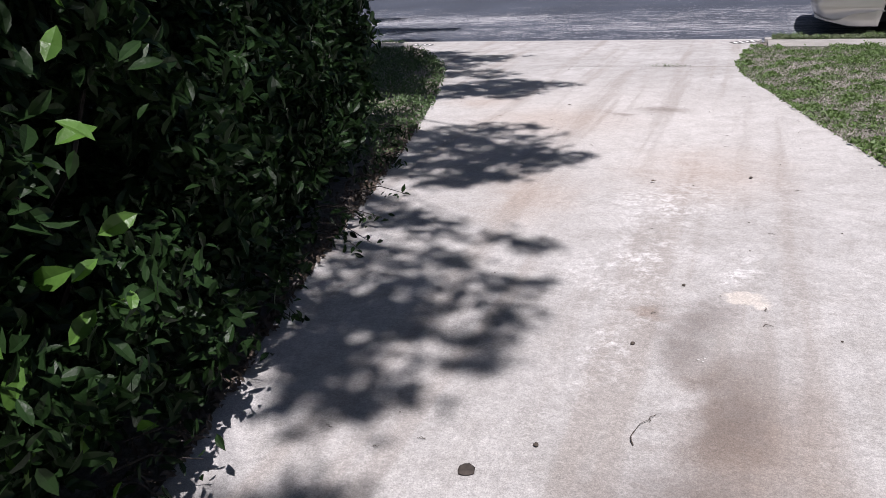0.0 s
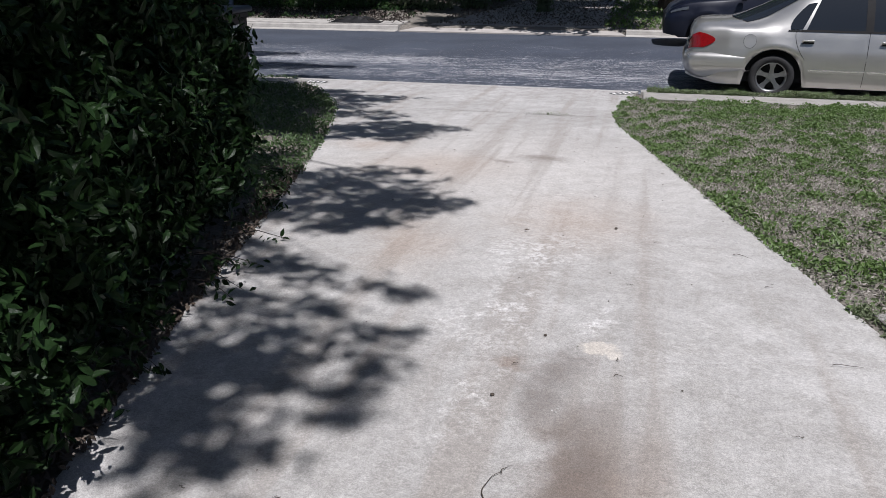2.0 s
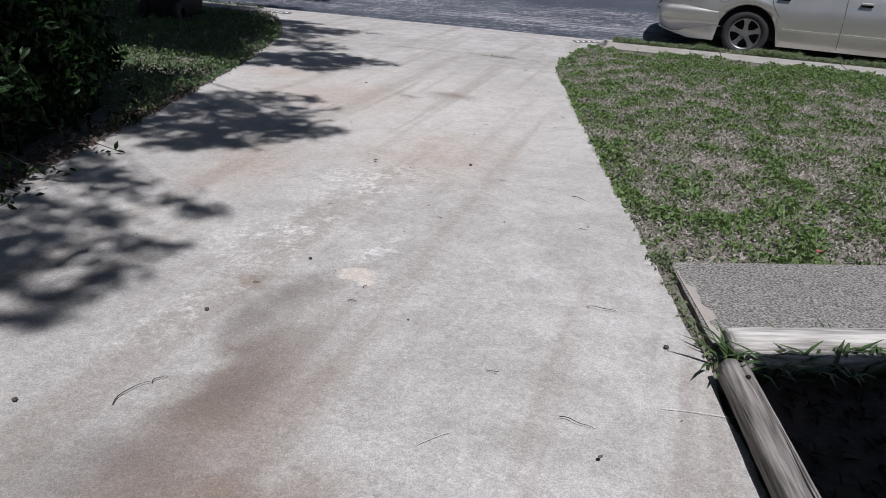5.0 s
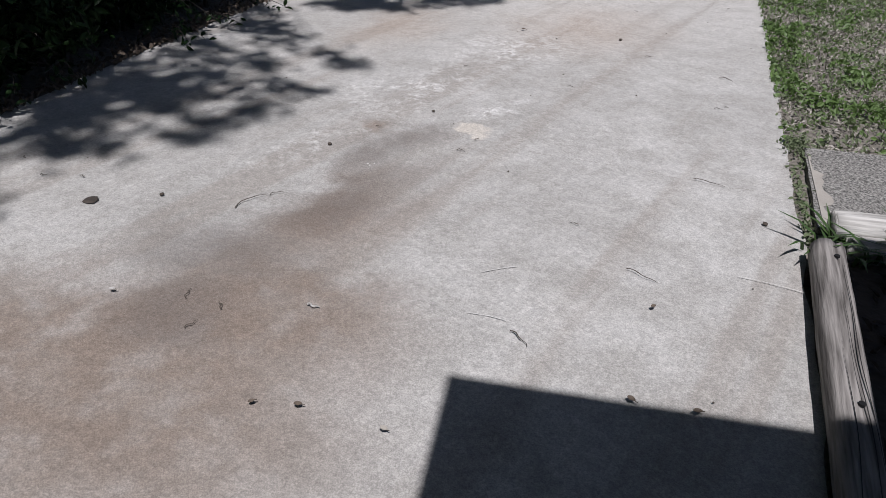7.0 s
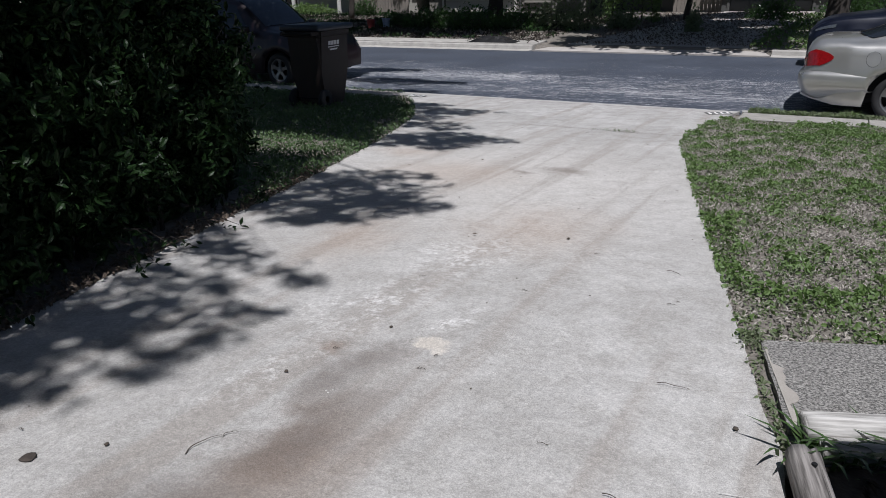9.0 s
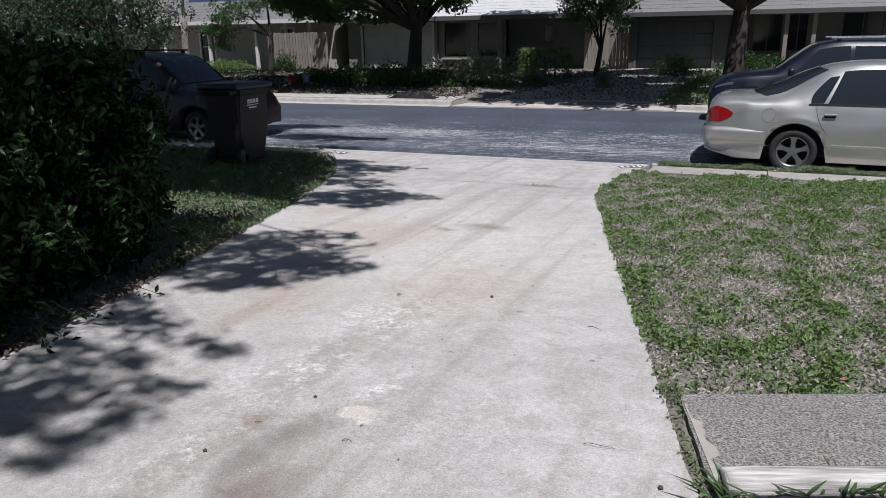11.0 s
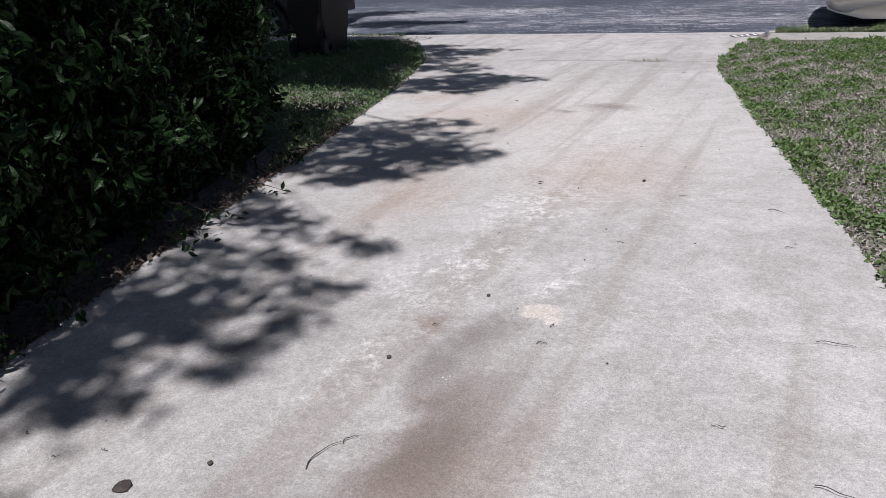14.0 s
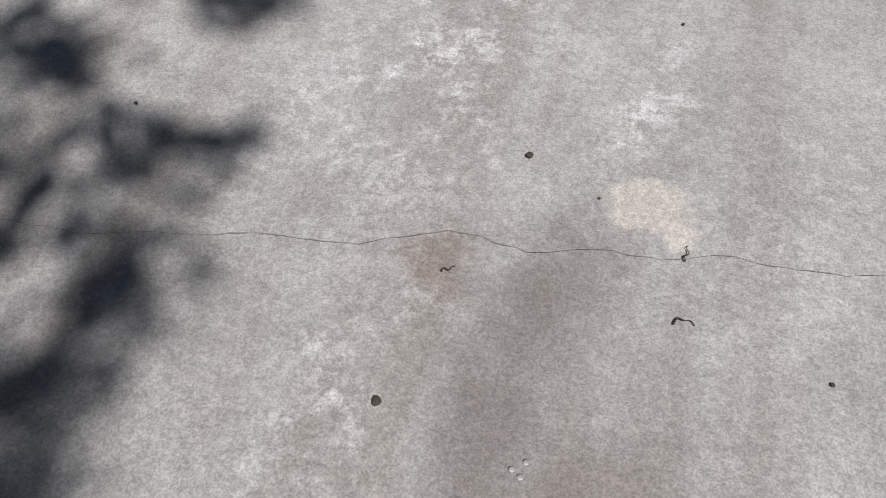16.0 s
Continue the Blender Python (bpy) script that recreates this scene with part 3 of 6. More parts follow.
# earth in the seam between drive and walkway, and a smear of cement on the walkway's edge
seam = [(edge_right(y_) - 0.03, y_) for y_ in np.linspace(3.25, 4.5, 14)] + [(edge_right(y_) + 0.13, y_) for y_ in np.linspace(4.5, 3.25, 14)]
tagged(part("seam_soil", slab(seam, lambda x, y: lie(y) - 0.014, 0.08), M_SOIL), "dry earth in the seam beside the walkway", "soil", kind="structure")
inner, outer = [], []
for k in range(30):
    q = k / 29
    px, py = 1.705 - 0.155 * q, 3.52 + 0.6 * q
    w_ = max(0.004, 0.022 + 0.055 * noise.noise((q * 4.2, 2, 6)) + 0.02 * noise.noise((q * 15, 2, 6))) * min(1, 8 * q, 8 * (1 - q)) + 0.002
    inner.append((px + 0.012, py))
    outer.append((px + 0.012 + w_, py + 0.39 * w_))
M_CEMENT = mat("smeared pale cement", (0.33, 0.305, 0.275), 0.9, 0, 0.2, 14, 0.4, 150)
part("cement_smear", slab(inner + outer[::-1], lambda x, y: lie(y) + 0.0155, 0.01), M_CEMENT, bpy.data.objects["walkway"], "pale cement smear along the edge")
for i in range(6):
    a, b = 0.5 + 1.5 * i, 1.985 + 1.5 * i
    tagged(part("sidewalk", slab([(a, 11.3), (b, 11.3), (b, 11.98), (a, 11.98)], lambda x, y: lie(y) + 0.012, 0.1), M_SIDEWALK), "dirty pale concrete sidewalk slab along the street", "sidewalk", kind="structure")
for i in range(3):
    a, b = -6.3 - 1.5 * i, -4.82 - 1.5 * i
    tagged(part("sidewalk", slab([(a, 11.35), (b, 11.35), (b + 0.1, 11.95), (a, 11.95)], lambda x, y: lie(y) + 0.008, 0.1), M_SIDEWALK), "dirty pale concrete sidewalk slab along the street", "sidewalk", kind="structure")
# far kerb and the drive across the street
for i in range(8):
    x0 = -30 + 6 * i
    if x0 == -6:
        continue
    kerb_run("kerb", x0, x0 + 5.99, FAR, 1, 0.02, "pale concrete kerb on the far side of the street")
tagged(part("far_driveway", slab([(-5.9, FAR - 0.3), (0.0, FAR - 0.3), (-0.6, 21.6), (0.2, 32.9), (-3.0, 32.9), (-4.9, 21.6)], lambda x, y: lie(max(y, FAR)) + (0.02 if y > FAR else -0.1), 0.1), M_CONC), "pale concrete driveway across the street in dappled shade", "driveway", kind="structure")
tagged(part("far_walk", slab([(-16.5, FAR + 0.17), (-6.0, FAR + 0.17), (-6.0, 21.5), (-16.5, 21.5)], lambda x, y: lie(y) + 0.012, 0.1), M_KERB), "pale concrete sidewalk across the street", "sidewalk", kind="structure")


# ---- houses ----
def wall_mesh(x0, x1, z0, z1, y, thick, holes):
    """A wall along x with openings (xa, xb, za, zb) cut through it."""
    xs = sorted({x0, x1, *[h[0] for h in holes], *[h[1] for h in holes]})
    zs = sorted({z0, z1, *[h[2] for h in holes], *[h[3] for h in holes]})
    bm = bmesh.new()
    for a, b in zip(xs, xs[1:]):
        for c, d in zip(zs, zs[1:]):
            mx, mz = (a + b) / 2, (c + d) / 2
            if not any(h[0] < mx < h[1] and h[2] < mz < h[3] for h in holes):
                box(b - a, thick, d - c, (mx, y + thick / 2, mz), bm=bm)
    bmesh.ops.remove_doubles(bm, verts=bm.verts, dist=1e-4)
    return bm


def add_window(house, xa, xb, za, zb, y, mullions=1, rails=1, trim=None):
    """A framed window in an opening of the front wall."""
    w = 0.06
    cx, cz = (xa + xb) / 2, (za + zb) / 2
    f = wall_mesh(xa - 0.07, xb + 0.07, za - 0.07, zb + 0.07, y - 0.03, 0.09, [(xa + 0.03, xb - 0.03, za + 0.03, zb - 0.03)])
    win = part("window", f, trim or M_TRIM, house, "framed window with dark glass")
    part("pane", box(xb - xa - 0.05, 0.012, zb - za - 0.05, (cx, y + 0.06, cz)), M_PANE, win, "dark window pane")
    for k in range(mullions):
        part("mullion", box(0.035, 0.03, zb - za - 0.05, (xa + (xb - xa) * (k + 1) / (mullions + 1), y + 0.04, cz)), trim or M_TRIM, win)
    for k in range(rails):
        part("rail", box(xb - xa - 0.05, 0.03, 0.035, (cx, y + 0.035, za + (zb - za) * (k + 1) / (rails + 1))), trim or M_TRIM, win)
    part("sill", box(xb - xa + 0.2, 0.14, 0.05, (cx, y - 0.06, za - 0.09), 0.008), trim or M_TRIM, win)


def add_garage_door(house, xa, xb, za, zb, y, material):
    frame_ = part("garage_frame", wall_mesh(xa - 0.1, xb + 0.1, za, zb + 0.1, y - 0.03, 0.1, [(xa, xb, za, zb)]), M_TRIM if material is M_DOOR else M_GREYWALL, house)
    door = part("garage_door", box(xb - xa, 0.03, zb - za, ((xa + xb) / 2, y + 0.13, (za + zb) / 2)), material, house, "panelled garage door, closed")
    for k in range(4):
        h = (zb - za) / 4
        for j in range(4):
            w = (xb - xa) / 4
            part("panel", box(w - 0.06, 0.03, h - 0.05, (xa + w * (j + 0.5), y + 0.108, za + h * (k + 0.5)), 0.01, 1), material, door)


def roof_slab(outline, name, house, material=M_ROOF, thick=0.12):
    """outline: 3D corners of one slope."""
    bm = bmesh.new()
    up = [bm.verts.new(p) for p in outline]
    dn = [bm.verts.new((p[0], p[1], p[2] - thick)) for p in outline]
    bm.faces.new(up)
    bm.faces.new(dn[::-1])
    for i in range(len(up)):
        bm.faces.new((up[i], dn[i], dn[(i + 1) % len(up)], up[(i + 1) % len(up)]))
    bmesh.ops.recalc_face_normals(bm, faces=bm.faces)
    return part(name, bm, material, house, "grey shingle roof slope")


def shingle_rows(house, roof, p0, p1, up, n, material=M_ROOF):
    """Raised courses of shingles on a slope from the eave p0-p1 upwards."""
    p0, p1, up = Vector(p0), Vector(p1), Vector(up)
    nor = (p1 - p0).cross(up).normalized()
    if nor.z < 0:
        nor.negate()
    for k in range(n):
        bm = bmesh.new()
        a, b = p0 + up * (k / n), p1 + up * (k / n)
        c, d = p1 + up * ((k + 1) / n), p0 + up * ((k + 1) / n)
        top = [bm.verts.new(v) for v in (a + nor * 0.014, b + nor * 0.014, c + nor * 0.006, d + nor * 0.006)]
        bot = [bm.verts.new(v) for v in (a, b)]
        bm.faces.new(top)
        bm.faces.new((bot[0], bot[1], top[1], top[0]))
        part("shingle_course", bm, material, roof)


def house_middle():
    z0 = lie(33) - 0.05
    h = thing("house", pose(0, 0, 0), "low beige house with a closed garage door across the street", "house")
    y = 33.0
    win = [(-11.38, -10.21, 0.72, 2.2), (-9.77, -8.82, 0.74, 2.2)]
    gar = (-15.5, -11.95, z0, 2.14)
    part("wall", wall_mesh(-16.3, -8.5, z0, 2.5, y, 0.15, win + [gar]), M_STUCCO, h, "beige painted front wall")
    part("wall", wall_mesh(-8.5, -5.0, z0, 2.5, y + 0.6, 0.15, [(-6.95, -6.5, 1.3, 2.0)]), M_GREYWALL, h, "grey recessed front wall")
    part("wall", box(0.15, 9, 2.5 - z0, (-16.22, y + 4.6, (2.5 + z0) / 2)), M_STUCCO, h)
    part("wall", box(0.15, 8.4, 2.5 - z0, (-5.07, y + 4.9, (2.5 + z0) / 2)), M_STUCCO, h)
    part("wall", box(11.3, 0.15, 2.5 - z0, (-10.65, y + 9.1, (2.5 + z0) / 2)), M_STUCCO, h)
    for a in win:
        add_window(h, *a, y, 0, 0, M_STUCCO)
    add_window(h, -6.95, -6.5, 1.3, 2.0, y + 0.6, 0, 0, M_GREYWALL)
    add_garage_door(h, *gar, y, M_DOOR)
    for x in (-11.65, -8.55):
        part("downpipe", tube((x, y - 0.05, z0), (x, y - 0.05, 2.4), 0.04, None, 8), M_GREYWALL, h)
    r = roof_slab([(-16.8, y - 0.55, 2.45), (-4.5, y - 0.55, 2.45), (-4.5, y + 4.6, 4.6), (-16.8, y + 4.6, 4.6)], "roof", h)
    shingle_rows(h, r, (-16.8, y - 0.57, 2.46), (-4.5, y - 0.57, 2.46), (0, 5.15, 2.15), 16)
    roof_slab([(-16.8, y + 9.7, 2.45), (-4.5, y + 9.7, 2.45), (-4.5, y + 4.6, 4.6), (-16.8, y + 4.6, 4.6)], "roof", h)
    part("fascia", box(12.3, 0.04, 0.18, (-10.65, y - 0.58, 2.37), 0.006), M_GREYWALL, h, "eave board and gutter")
    part("vent_pipe", tube((-6.2, y + 1.2, 3.0), (-6.2, y + 1.2, 3.75), 0.04, None, 8), M_GREYWALL, h)
    for x in (-8.7, -8.0):
        part("roof_vent", box(0.3, 0.3, 0.22, (x, y + 2.4, 3.75), 0.03), M_TRIM, h, "small white roof vent")


def house_cream():
    z0 = lie(33) - 0.05
    h = thing("house", pose(0, 0, 0), "cream house with white trim and blue gable, across the street", "house")
    y = 33.0
    win = [(-25.05, -24.15, 0.5, 2.05), (-20.0, -19.3, 0.5, 2.1)]
    door = (-28.7, -27.8, z0, 1.95)
    part("wall", wall_mesh(-31, -17.0, z0, 2.55, y, 0.15, win + [door]), M_CREAM, h, "cream painted front wall")
    for s in (-30.92, -17.07):
        part("wall", box(0.15, 9, 2.55 - z0, (s, y + 4.6, (2.55 + z0) / 2)), M_CREAM, h)
    part("wall", box(14, 0.15, 2.55 - z0, (-24, y + 9.1, (2.55 + z0) / 2)), M_CREAM, h)
    for a in win:
        add_window(h, *a, y, 0, 1)
    d = part("front_door", box(0.86, 0.05, 1.95 - z0, (-28.25, y + 0.08, (1.95 + z0) / 2)), M_GREYWALL, h, "pale grey front door")
    part("door_panel", box(0.6, 0.03, 0.7, (-28.25, y + 0.055, 1.4), 0.01), M_GREYWALL, d)
    for x in (-26.2, -23.4, -20.6, -18.9, -17.6):
        c = part("porch_post", box(0.14, 0.14, 2.4 - z0, (x, y - 1.3, (2.4 + z0) / 2), 0.012), M_TRIM, h, "white porch post")
        part("cap", box(0.2, 0.2, 0.08, (x, y - 1.3, 2.36), 0.01), M_TRIM, c)
    r = roof_slab([(-31.5, y - 1.7, 2.5), (-16.8, y - 1.7, 2.5), (-16.8, y + 4.6, 4.9), (-31.5, y + 4.6, 4.9)], "roof", h, M_ROOFB)
    shingle_rows(h, r, (-31.5, y - 1.72, 2.51), (-16.8, y - 1.72, 2.51), (0, 6.3, 2.4), 16, M_ROOFB)
    roof_slab([(-31.5, y + 9.7, 2.5), (-16.8, y + 9.7, 2.5), (-16.8, y + 4.6, 4.9), (-31.5, y + 4.6, 4.9)], "roof", h)
    part("fascia", box(14.7, 0.04, 0.18, (-24.15, y - 1.73, 2.42), 0.006), M_TRIM, h, "white eave board")
    # blue gable standing above the eave
    bm = bmesh.new()
    g = [(-26.3, 3.2), (-22.4, 3.2), (-22.4, 3.75), (-24.35, 5.4), (-26.3, 3.75)]
    fr, bk = [bm.verts.new((a, y + 0.9, c)) for a, c in g], [bm.verts.new((a, y + 4, c)) for a, c in g]
    bm.faces.new(fr)
    bm.faces.new(bk[::-1])
    for i in range(5):
        bm.faces.new((fr[i], bk[i], bk[(i + 1) % 5], fr[(i + 1) % 5]))
    bmesh.ops.recalc_face_normals(bm, faces=bm.faces)
    gb = part("gable", bm, M_BLUE, h, "blue painted gable wall")
    part("vent", box(0.5, 0.06, 0.4, (-24.35, y + 0.88, 4.4), 0.01), M_TRIM, gb, "white gable vent")
    for s in (-1, 1):
        part("barge_board", box(2.7, 0.08, 0.14, (-24.35 + s * 1.05, y + 0.86, 4.62), 0, 2, Matrix.Rotation(s * radians(40), 4, "Y")), M_TRIM, gb)


def house_right():
    z0 = lie(33) - 0.05
    h = thing("house", pose(0, 0, 0), "grey house with a garage and porch posts across the street", "house")
    y = 33.0
    gar = (-2.85, 0.08, z0, 2.08)
    win = [(1.5, 2.55, 0.85, 2.25), (2.75, 3.45, 0.85, 2.25), (4.6, 6.0, 0.85, 2.25)]
    part("wall", wall_mesh(-3.15, 0.9, z0, 2.45, y, 0.15, [gar]), M_GREYWALL, h, "grey painted garage wall")
    part("wall", wall_mesh(0.9, 9.0, z0, 2.45, y + 0.8, 0.15, win), M_GREYWALL, h, "grey painted front wall")
    for x in (-3.07, 8.93):
        part("wall", box(0.15, 8.2, 2.45 - z0, (x, y + 5.06, (2.45 + z0) / 2)), M_GREYWALL, h)
    part("wall", box(12.1, 0.15, 2.45 - z0, (2.93, y + 9.2, (2.45 + z0) / 2)), M_GREYWALL, h)
    # window trim and white posts take darker paint in place of the porch shade
    for a in win:
        add_window(h, *a, y + 0.8, 1, 0, M_GREYWALL)
    add_garage_door(h, *gar, y, M_DOORG)
    for x in (1.25, 2.65, 3.6, 6.3):
        part("porch_post", box(0.15, 0.15, 2.35 - z0, (x, y - 0.3, (2.35 + z0) / 2), 0.012), M_STUCCO, h, "white porch post in a beige that stands in for shade")
    r = roof_slab([(-3.5, y - 0.6, 2.4), (9.4, y - 0.6, 2.4), (9.4, y + 4.6, 5.0), (0.2, y + 4.6, 5.0)], "roof", h, M_ROOFD)
    shingle_rows(h, r, (-3.3, y - 0.62, 2.41), (9.4, y - 0.62, 2.41), (1.6, 2.3, 1.15), 8, M_ROOFD)
    roof_slab([(-3.5, y + 9.8, 2.4), (9.4, y + 9.8, 2.4), (9.4, y + 4.6, 5.0), (0.2, y + 4.6, 5.0)], "roof", h, M_ROOFD)
    roof_slab([(-3.5, y - 0.6, 2.4), (-3.5, y + 9.8, 2.4), (0.2, y + 4.6, 5.0)], "roof", h, M_ROOFD)
    part("fascia", box(12.9, 0.04, 0.16, (2.95, y - 0.63, 2.33), 0.006), M_GREYWALL, h, "eave board")


house_middle()
house_cream()
house_right()


def picket_fence(x0, x1, y, top, label):
    """Upright boards on two rails."""
    f = thing("wooden_fence", pose(x0, y, lie(y) - 0.03), label, "fence")
    n = int((x1 - x0) / 0.15)
    me = bpy.data.meshes.new("board")
    bm = box(0.135, 0.02, top, (0, 0, top / 2), 0.004, 1)
    bm.to_mesh(me)
    bm.free()
    me.materials.append(M_FENCE)
    g = random.Random(5)
    for k in range(n + 1):
        b = new("board", me)
        b.parent = f
        b.location = (k * (x1 - x0) / n, g.uniform(-0.006, 0.006), g.uniform(-0.03, 0.0))
    for z in (0.35, top - 0.3):
        part("rail", box(x1 - x0, 0.04, 0.09, ((x1 - x0) / 2, 0.035, z), 0.005), M_FENCE, f)


picket_fence(-19.6, -16.5, 31.3, 1.75, "weathered grey board fence between the houses")
picket_fence(-5.0, -3.2, 33.3, 1.7, "weathered board fence beside the grey garage")


def own_house():
    """The home the drive belongs to, unseen: wall and roof corner that shade the drive's head."""
    h = thing("home", pose(0, 0, 0), "home with an overhanging roof corner beside the driveway", "house")
    zt = 3.1
    fall = Vector((SUN.x / SUN.z, SUN.y / SUN.z))
    def over(x, y):
        k = zt + 0.1 - lie(y)
        return (x + k * fall.x, y + k * fall.y)
    a, b = over(1.09, 2.19), over(1.93, 2.54)
    u = (Vector(b) - Vector(a)).normalized()
    v = Vector((u.y, -u.x))
    # unseen eave step, guessed so that its shadow falls on the flower bed
    c, d = over(1.80, 3.42), over(2.6, 3.74)
    d = tuple(Vector(c) + u * 7)
    out = [a, b, c, d, tuple(Vector(d) + v * 9), tuple(Vector(a) + v * 7)]
    bm = bmesh.new()
    up = [bm.verts.new((x, y, zt + 0.12)) for x, y in out]
    dn = [bm.verts.new((x, y, zt)) for x, y in out]
    bm.faces.new(up)
    bm.faces.new(dn[::-1])
    for i in range(len(up)):
        bm.faces.new((up[i], dn[i], dn[(i + 1) % len(up)], up[(i + 1) % len(up)]))
    bmesh.ops.recalc_face_normals(bm, faces=bm.faces)
    part("roof", bm, M_ROOF, h, "overhanging eave")
    o = Vector(a) + u * 0.55 + v * 0.55
    for p, q in ((o, o + v * 5.5), (o, o + u * 1.2), (o + u * 1.6 - v * 0.5, o + u * 7 - v * 0.5)):
        m = (p + q) / 2
        ang = math.atan2((q - p).y, (q - p).x)
        part("wall", box((q - p).length, 0.15, 2.75, (m.x, m.y, 1.75), 0, 2, Matrix.Rotation(ang, 4, "Z")), M_BRICKY, h, "brown brick house wall")


own_house()


# ---- cars ----
def smooth_interp(x, xs, ys):
    """Monotone-ish smooth curve through the stations."""
    xs, ys = np.asarray(xs, float), np.asarray(ys, float)
    i = int(np.clip(np.searchsorted(xs, x) - 1, 0, len(xs) - 2))
    def slope(k):
        if k <= 0 or k >= len(xs) - 1:
            return 0.0
        a, b = (ys[k] - ys[k - 1]) / (xs[k] - xs[k - 1]), (ys[k + 1] - ys[k]) / (xs[k + 1] - xs[k])
        return 0.0 if a * b <= 0 else 2 * a * b / (a + b)
    h = xs[i + 1] - xs[i]
    t = min(max((x - xs[i]) / h, 0), 1)
    return float((2 * t**3 - 3 * t**2 + 1) * ys[i] + (t**3 - 2 * t**2 + t) * h * slope(i) + (-2 * t**3 + 3 * t**2) * ys[i + 1] + (t**3 - t**2) * h * slope(i + 1))


class Shell:
    """The skin of a car: sections along its length (x, from the rear axle forwards)."""
    def __init__(self, rows, base, arch, floor=0.19, wrap=()):
        self.wrap = wrap
        self.x = [r[0] for r in rows]
        self.cols = [[r[k] for r in rows] for k in range(1, 6)]
        self.base, self.arch, self.floor = base, arch, floor

    def section(self, x):
        top, belt, half, shoulder, roof = (smooth_interp(x, self.x, c) for c in self.cols)
        low = self.floor + 0.10 * max(0, (self.x[0] + 0.45 - x)) / 0.45 + 0.06 * max(0, (x - self.x[-1] + 0.5)) / 0.5
        for hub in (0.0, self.base):
            d = abs(x - hub)
            if d < self.arch:
                low = max(low, 0.31 + math.sqrt(self.arch**2 - d**2))
        mid = max(low + 0.02, 0.62)
        drop = 0.05 + sum(h * math.exp(-((x - c) / w) ** 2) for c, w, h in self.wrap)
        drop = min(drop, max(0.02, top - belt - 0.01))
        mid = min(mid, belt - 0.03)
        a = min(low + 0.1, mid - 0.01)
        return [(half * 0.955, low), (half * 0.985, a), (half, mid), (shoulder, belt), (roof, top - drop), (roof * 0.86, top - 0.012 - 0.55 * (drop - 0.05)), (roof * 0.45, top - 0.14 * (drop - 0.05)), (0, top + 0.006)]

    def at(self, x, u, out=0.0):
        s = self.section(x)
        k = min(int(u), 6)
        t = u - k
        (y0, z0), (y1, z1) = s[k], s[k + 1]
        n = Vector((0, z1 - z0, -(y1 - y0)))
        n = n.normalized() if n.length > 1e-6 else Vector((0, 1, 0))
        # bow the glass outwards a little
        bow = 0.018 * math.sin(math.pi * t) if k == 3 else 0.0
        return Vector((x, y0 + (y1 - y0) * t, z0 + (z1 - z0) * t)) + n * (out + bow)

    def body(self, step=0.05):
        n = int((self.x[-1] - self.x[0]) / step)
        bm = bmesh.new()
        us = [0, 0.5, 1, 1.5, 2, 2.35, 2.7, 3, 3.25, 3.5, 3.75, 4, 4.5, 5, 6, 7]
        rows = []
        for i in range(n + 1):
            x = self.x[0] + (self.x[-1] - self.x[0]) * i / n
            half = [self.at(x, u) for u in us]
            rows.append([bm.verts.new(p) for p in half] + [bm.verts.new((p.x, -p.y, p.z)) for p in half[-2::-1]])
        for a, b in zip(rows, rows[1:]):
            for k in range(len(a) - 1):
                bm.faces.new((a[k], b[k], b[k + 1], a[k + 1]))
        for r, flip in ((rows[0], 1), (rows[-1], 0)):
            bm.faces.new(r if flip else r[::-1])
        bmesh.ops.recalc_face_normals(bm, faces=bm.faces)
        return bm

    def panel(self, edge, side=1, out=0.006, nx=14, nu=6, depth=0.0):
        """A panel on the skin; edge(i, j in 0..1) gives (x, u)."""
        bm = bmesh.new()
        g = []
        for i in range(nx + 1):
            col = []
            for j in range(nu + 1):
                x, u = edge(i / nx, j / nu)
                p = self.at(x, u, out)
                col.append(bm.verts.new((p.x, p.y * side, p.z)))
            g.append(col)
        for i in range(nx):
            for j in range(nu):
                f = (g[i][j], g[i + 1][j], g[i + 1][j + 1], g[i][j + 1])
                bm.faces.new(f if side < 0 else f[::-1])
        return bm

    def across(self, edge, out=0.006, nx=8, nu=12):
        """A panel from side to side (windscreen, rear window)."""
        bm = bmesh.new()
        g = []
        for i in range(nx + 1):
            col = []
            for j in range(nu + 1):
                s = 2 * j / nu - 1
                x, u = edge(i / nx, abs(s))
                p = self.at(x, u, out)
                col.append(bm.verts.new((p.x, p.y * (1 if s > 0 else -1), p.z + out)))
            g.append(col)
        for i in range(nx):
            for j in range(nu):
                bm.faces.new((g[i][j], g[i + 1][j], g[i + 1][j + 1], g[i][j + 1]))
        bmesh.ops.recalc_face_normals(bm, faces=bm.faces)
        return bm


def lathe(profile, n=28, axis="Y"):
    """Turns (radius, across) points about the wheel's axle."""
    bm = bmesh.new()
    rings = [[bm.verts.new((r * math.cos(2 * math.pi * k / n), a, r * math.sin(2 * math.pi * k / n))) for k in range(n)] for r, a in profile]
    for u, v in zip(rings, rings[1:]):
        for k in range(n):
            bm.faces.new((u[k], u[(k + 1) % n], v[(k + 1) % n], v[k]))
    bmesh.ops.recalc_face_normals(bm, faces=bm.faces)
    return bm


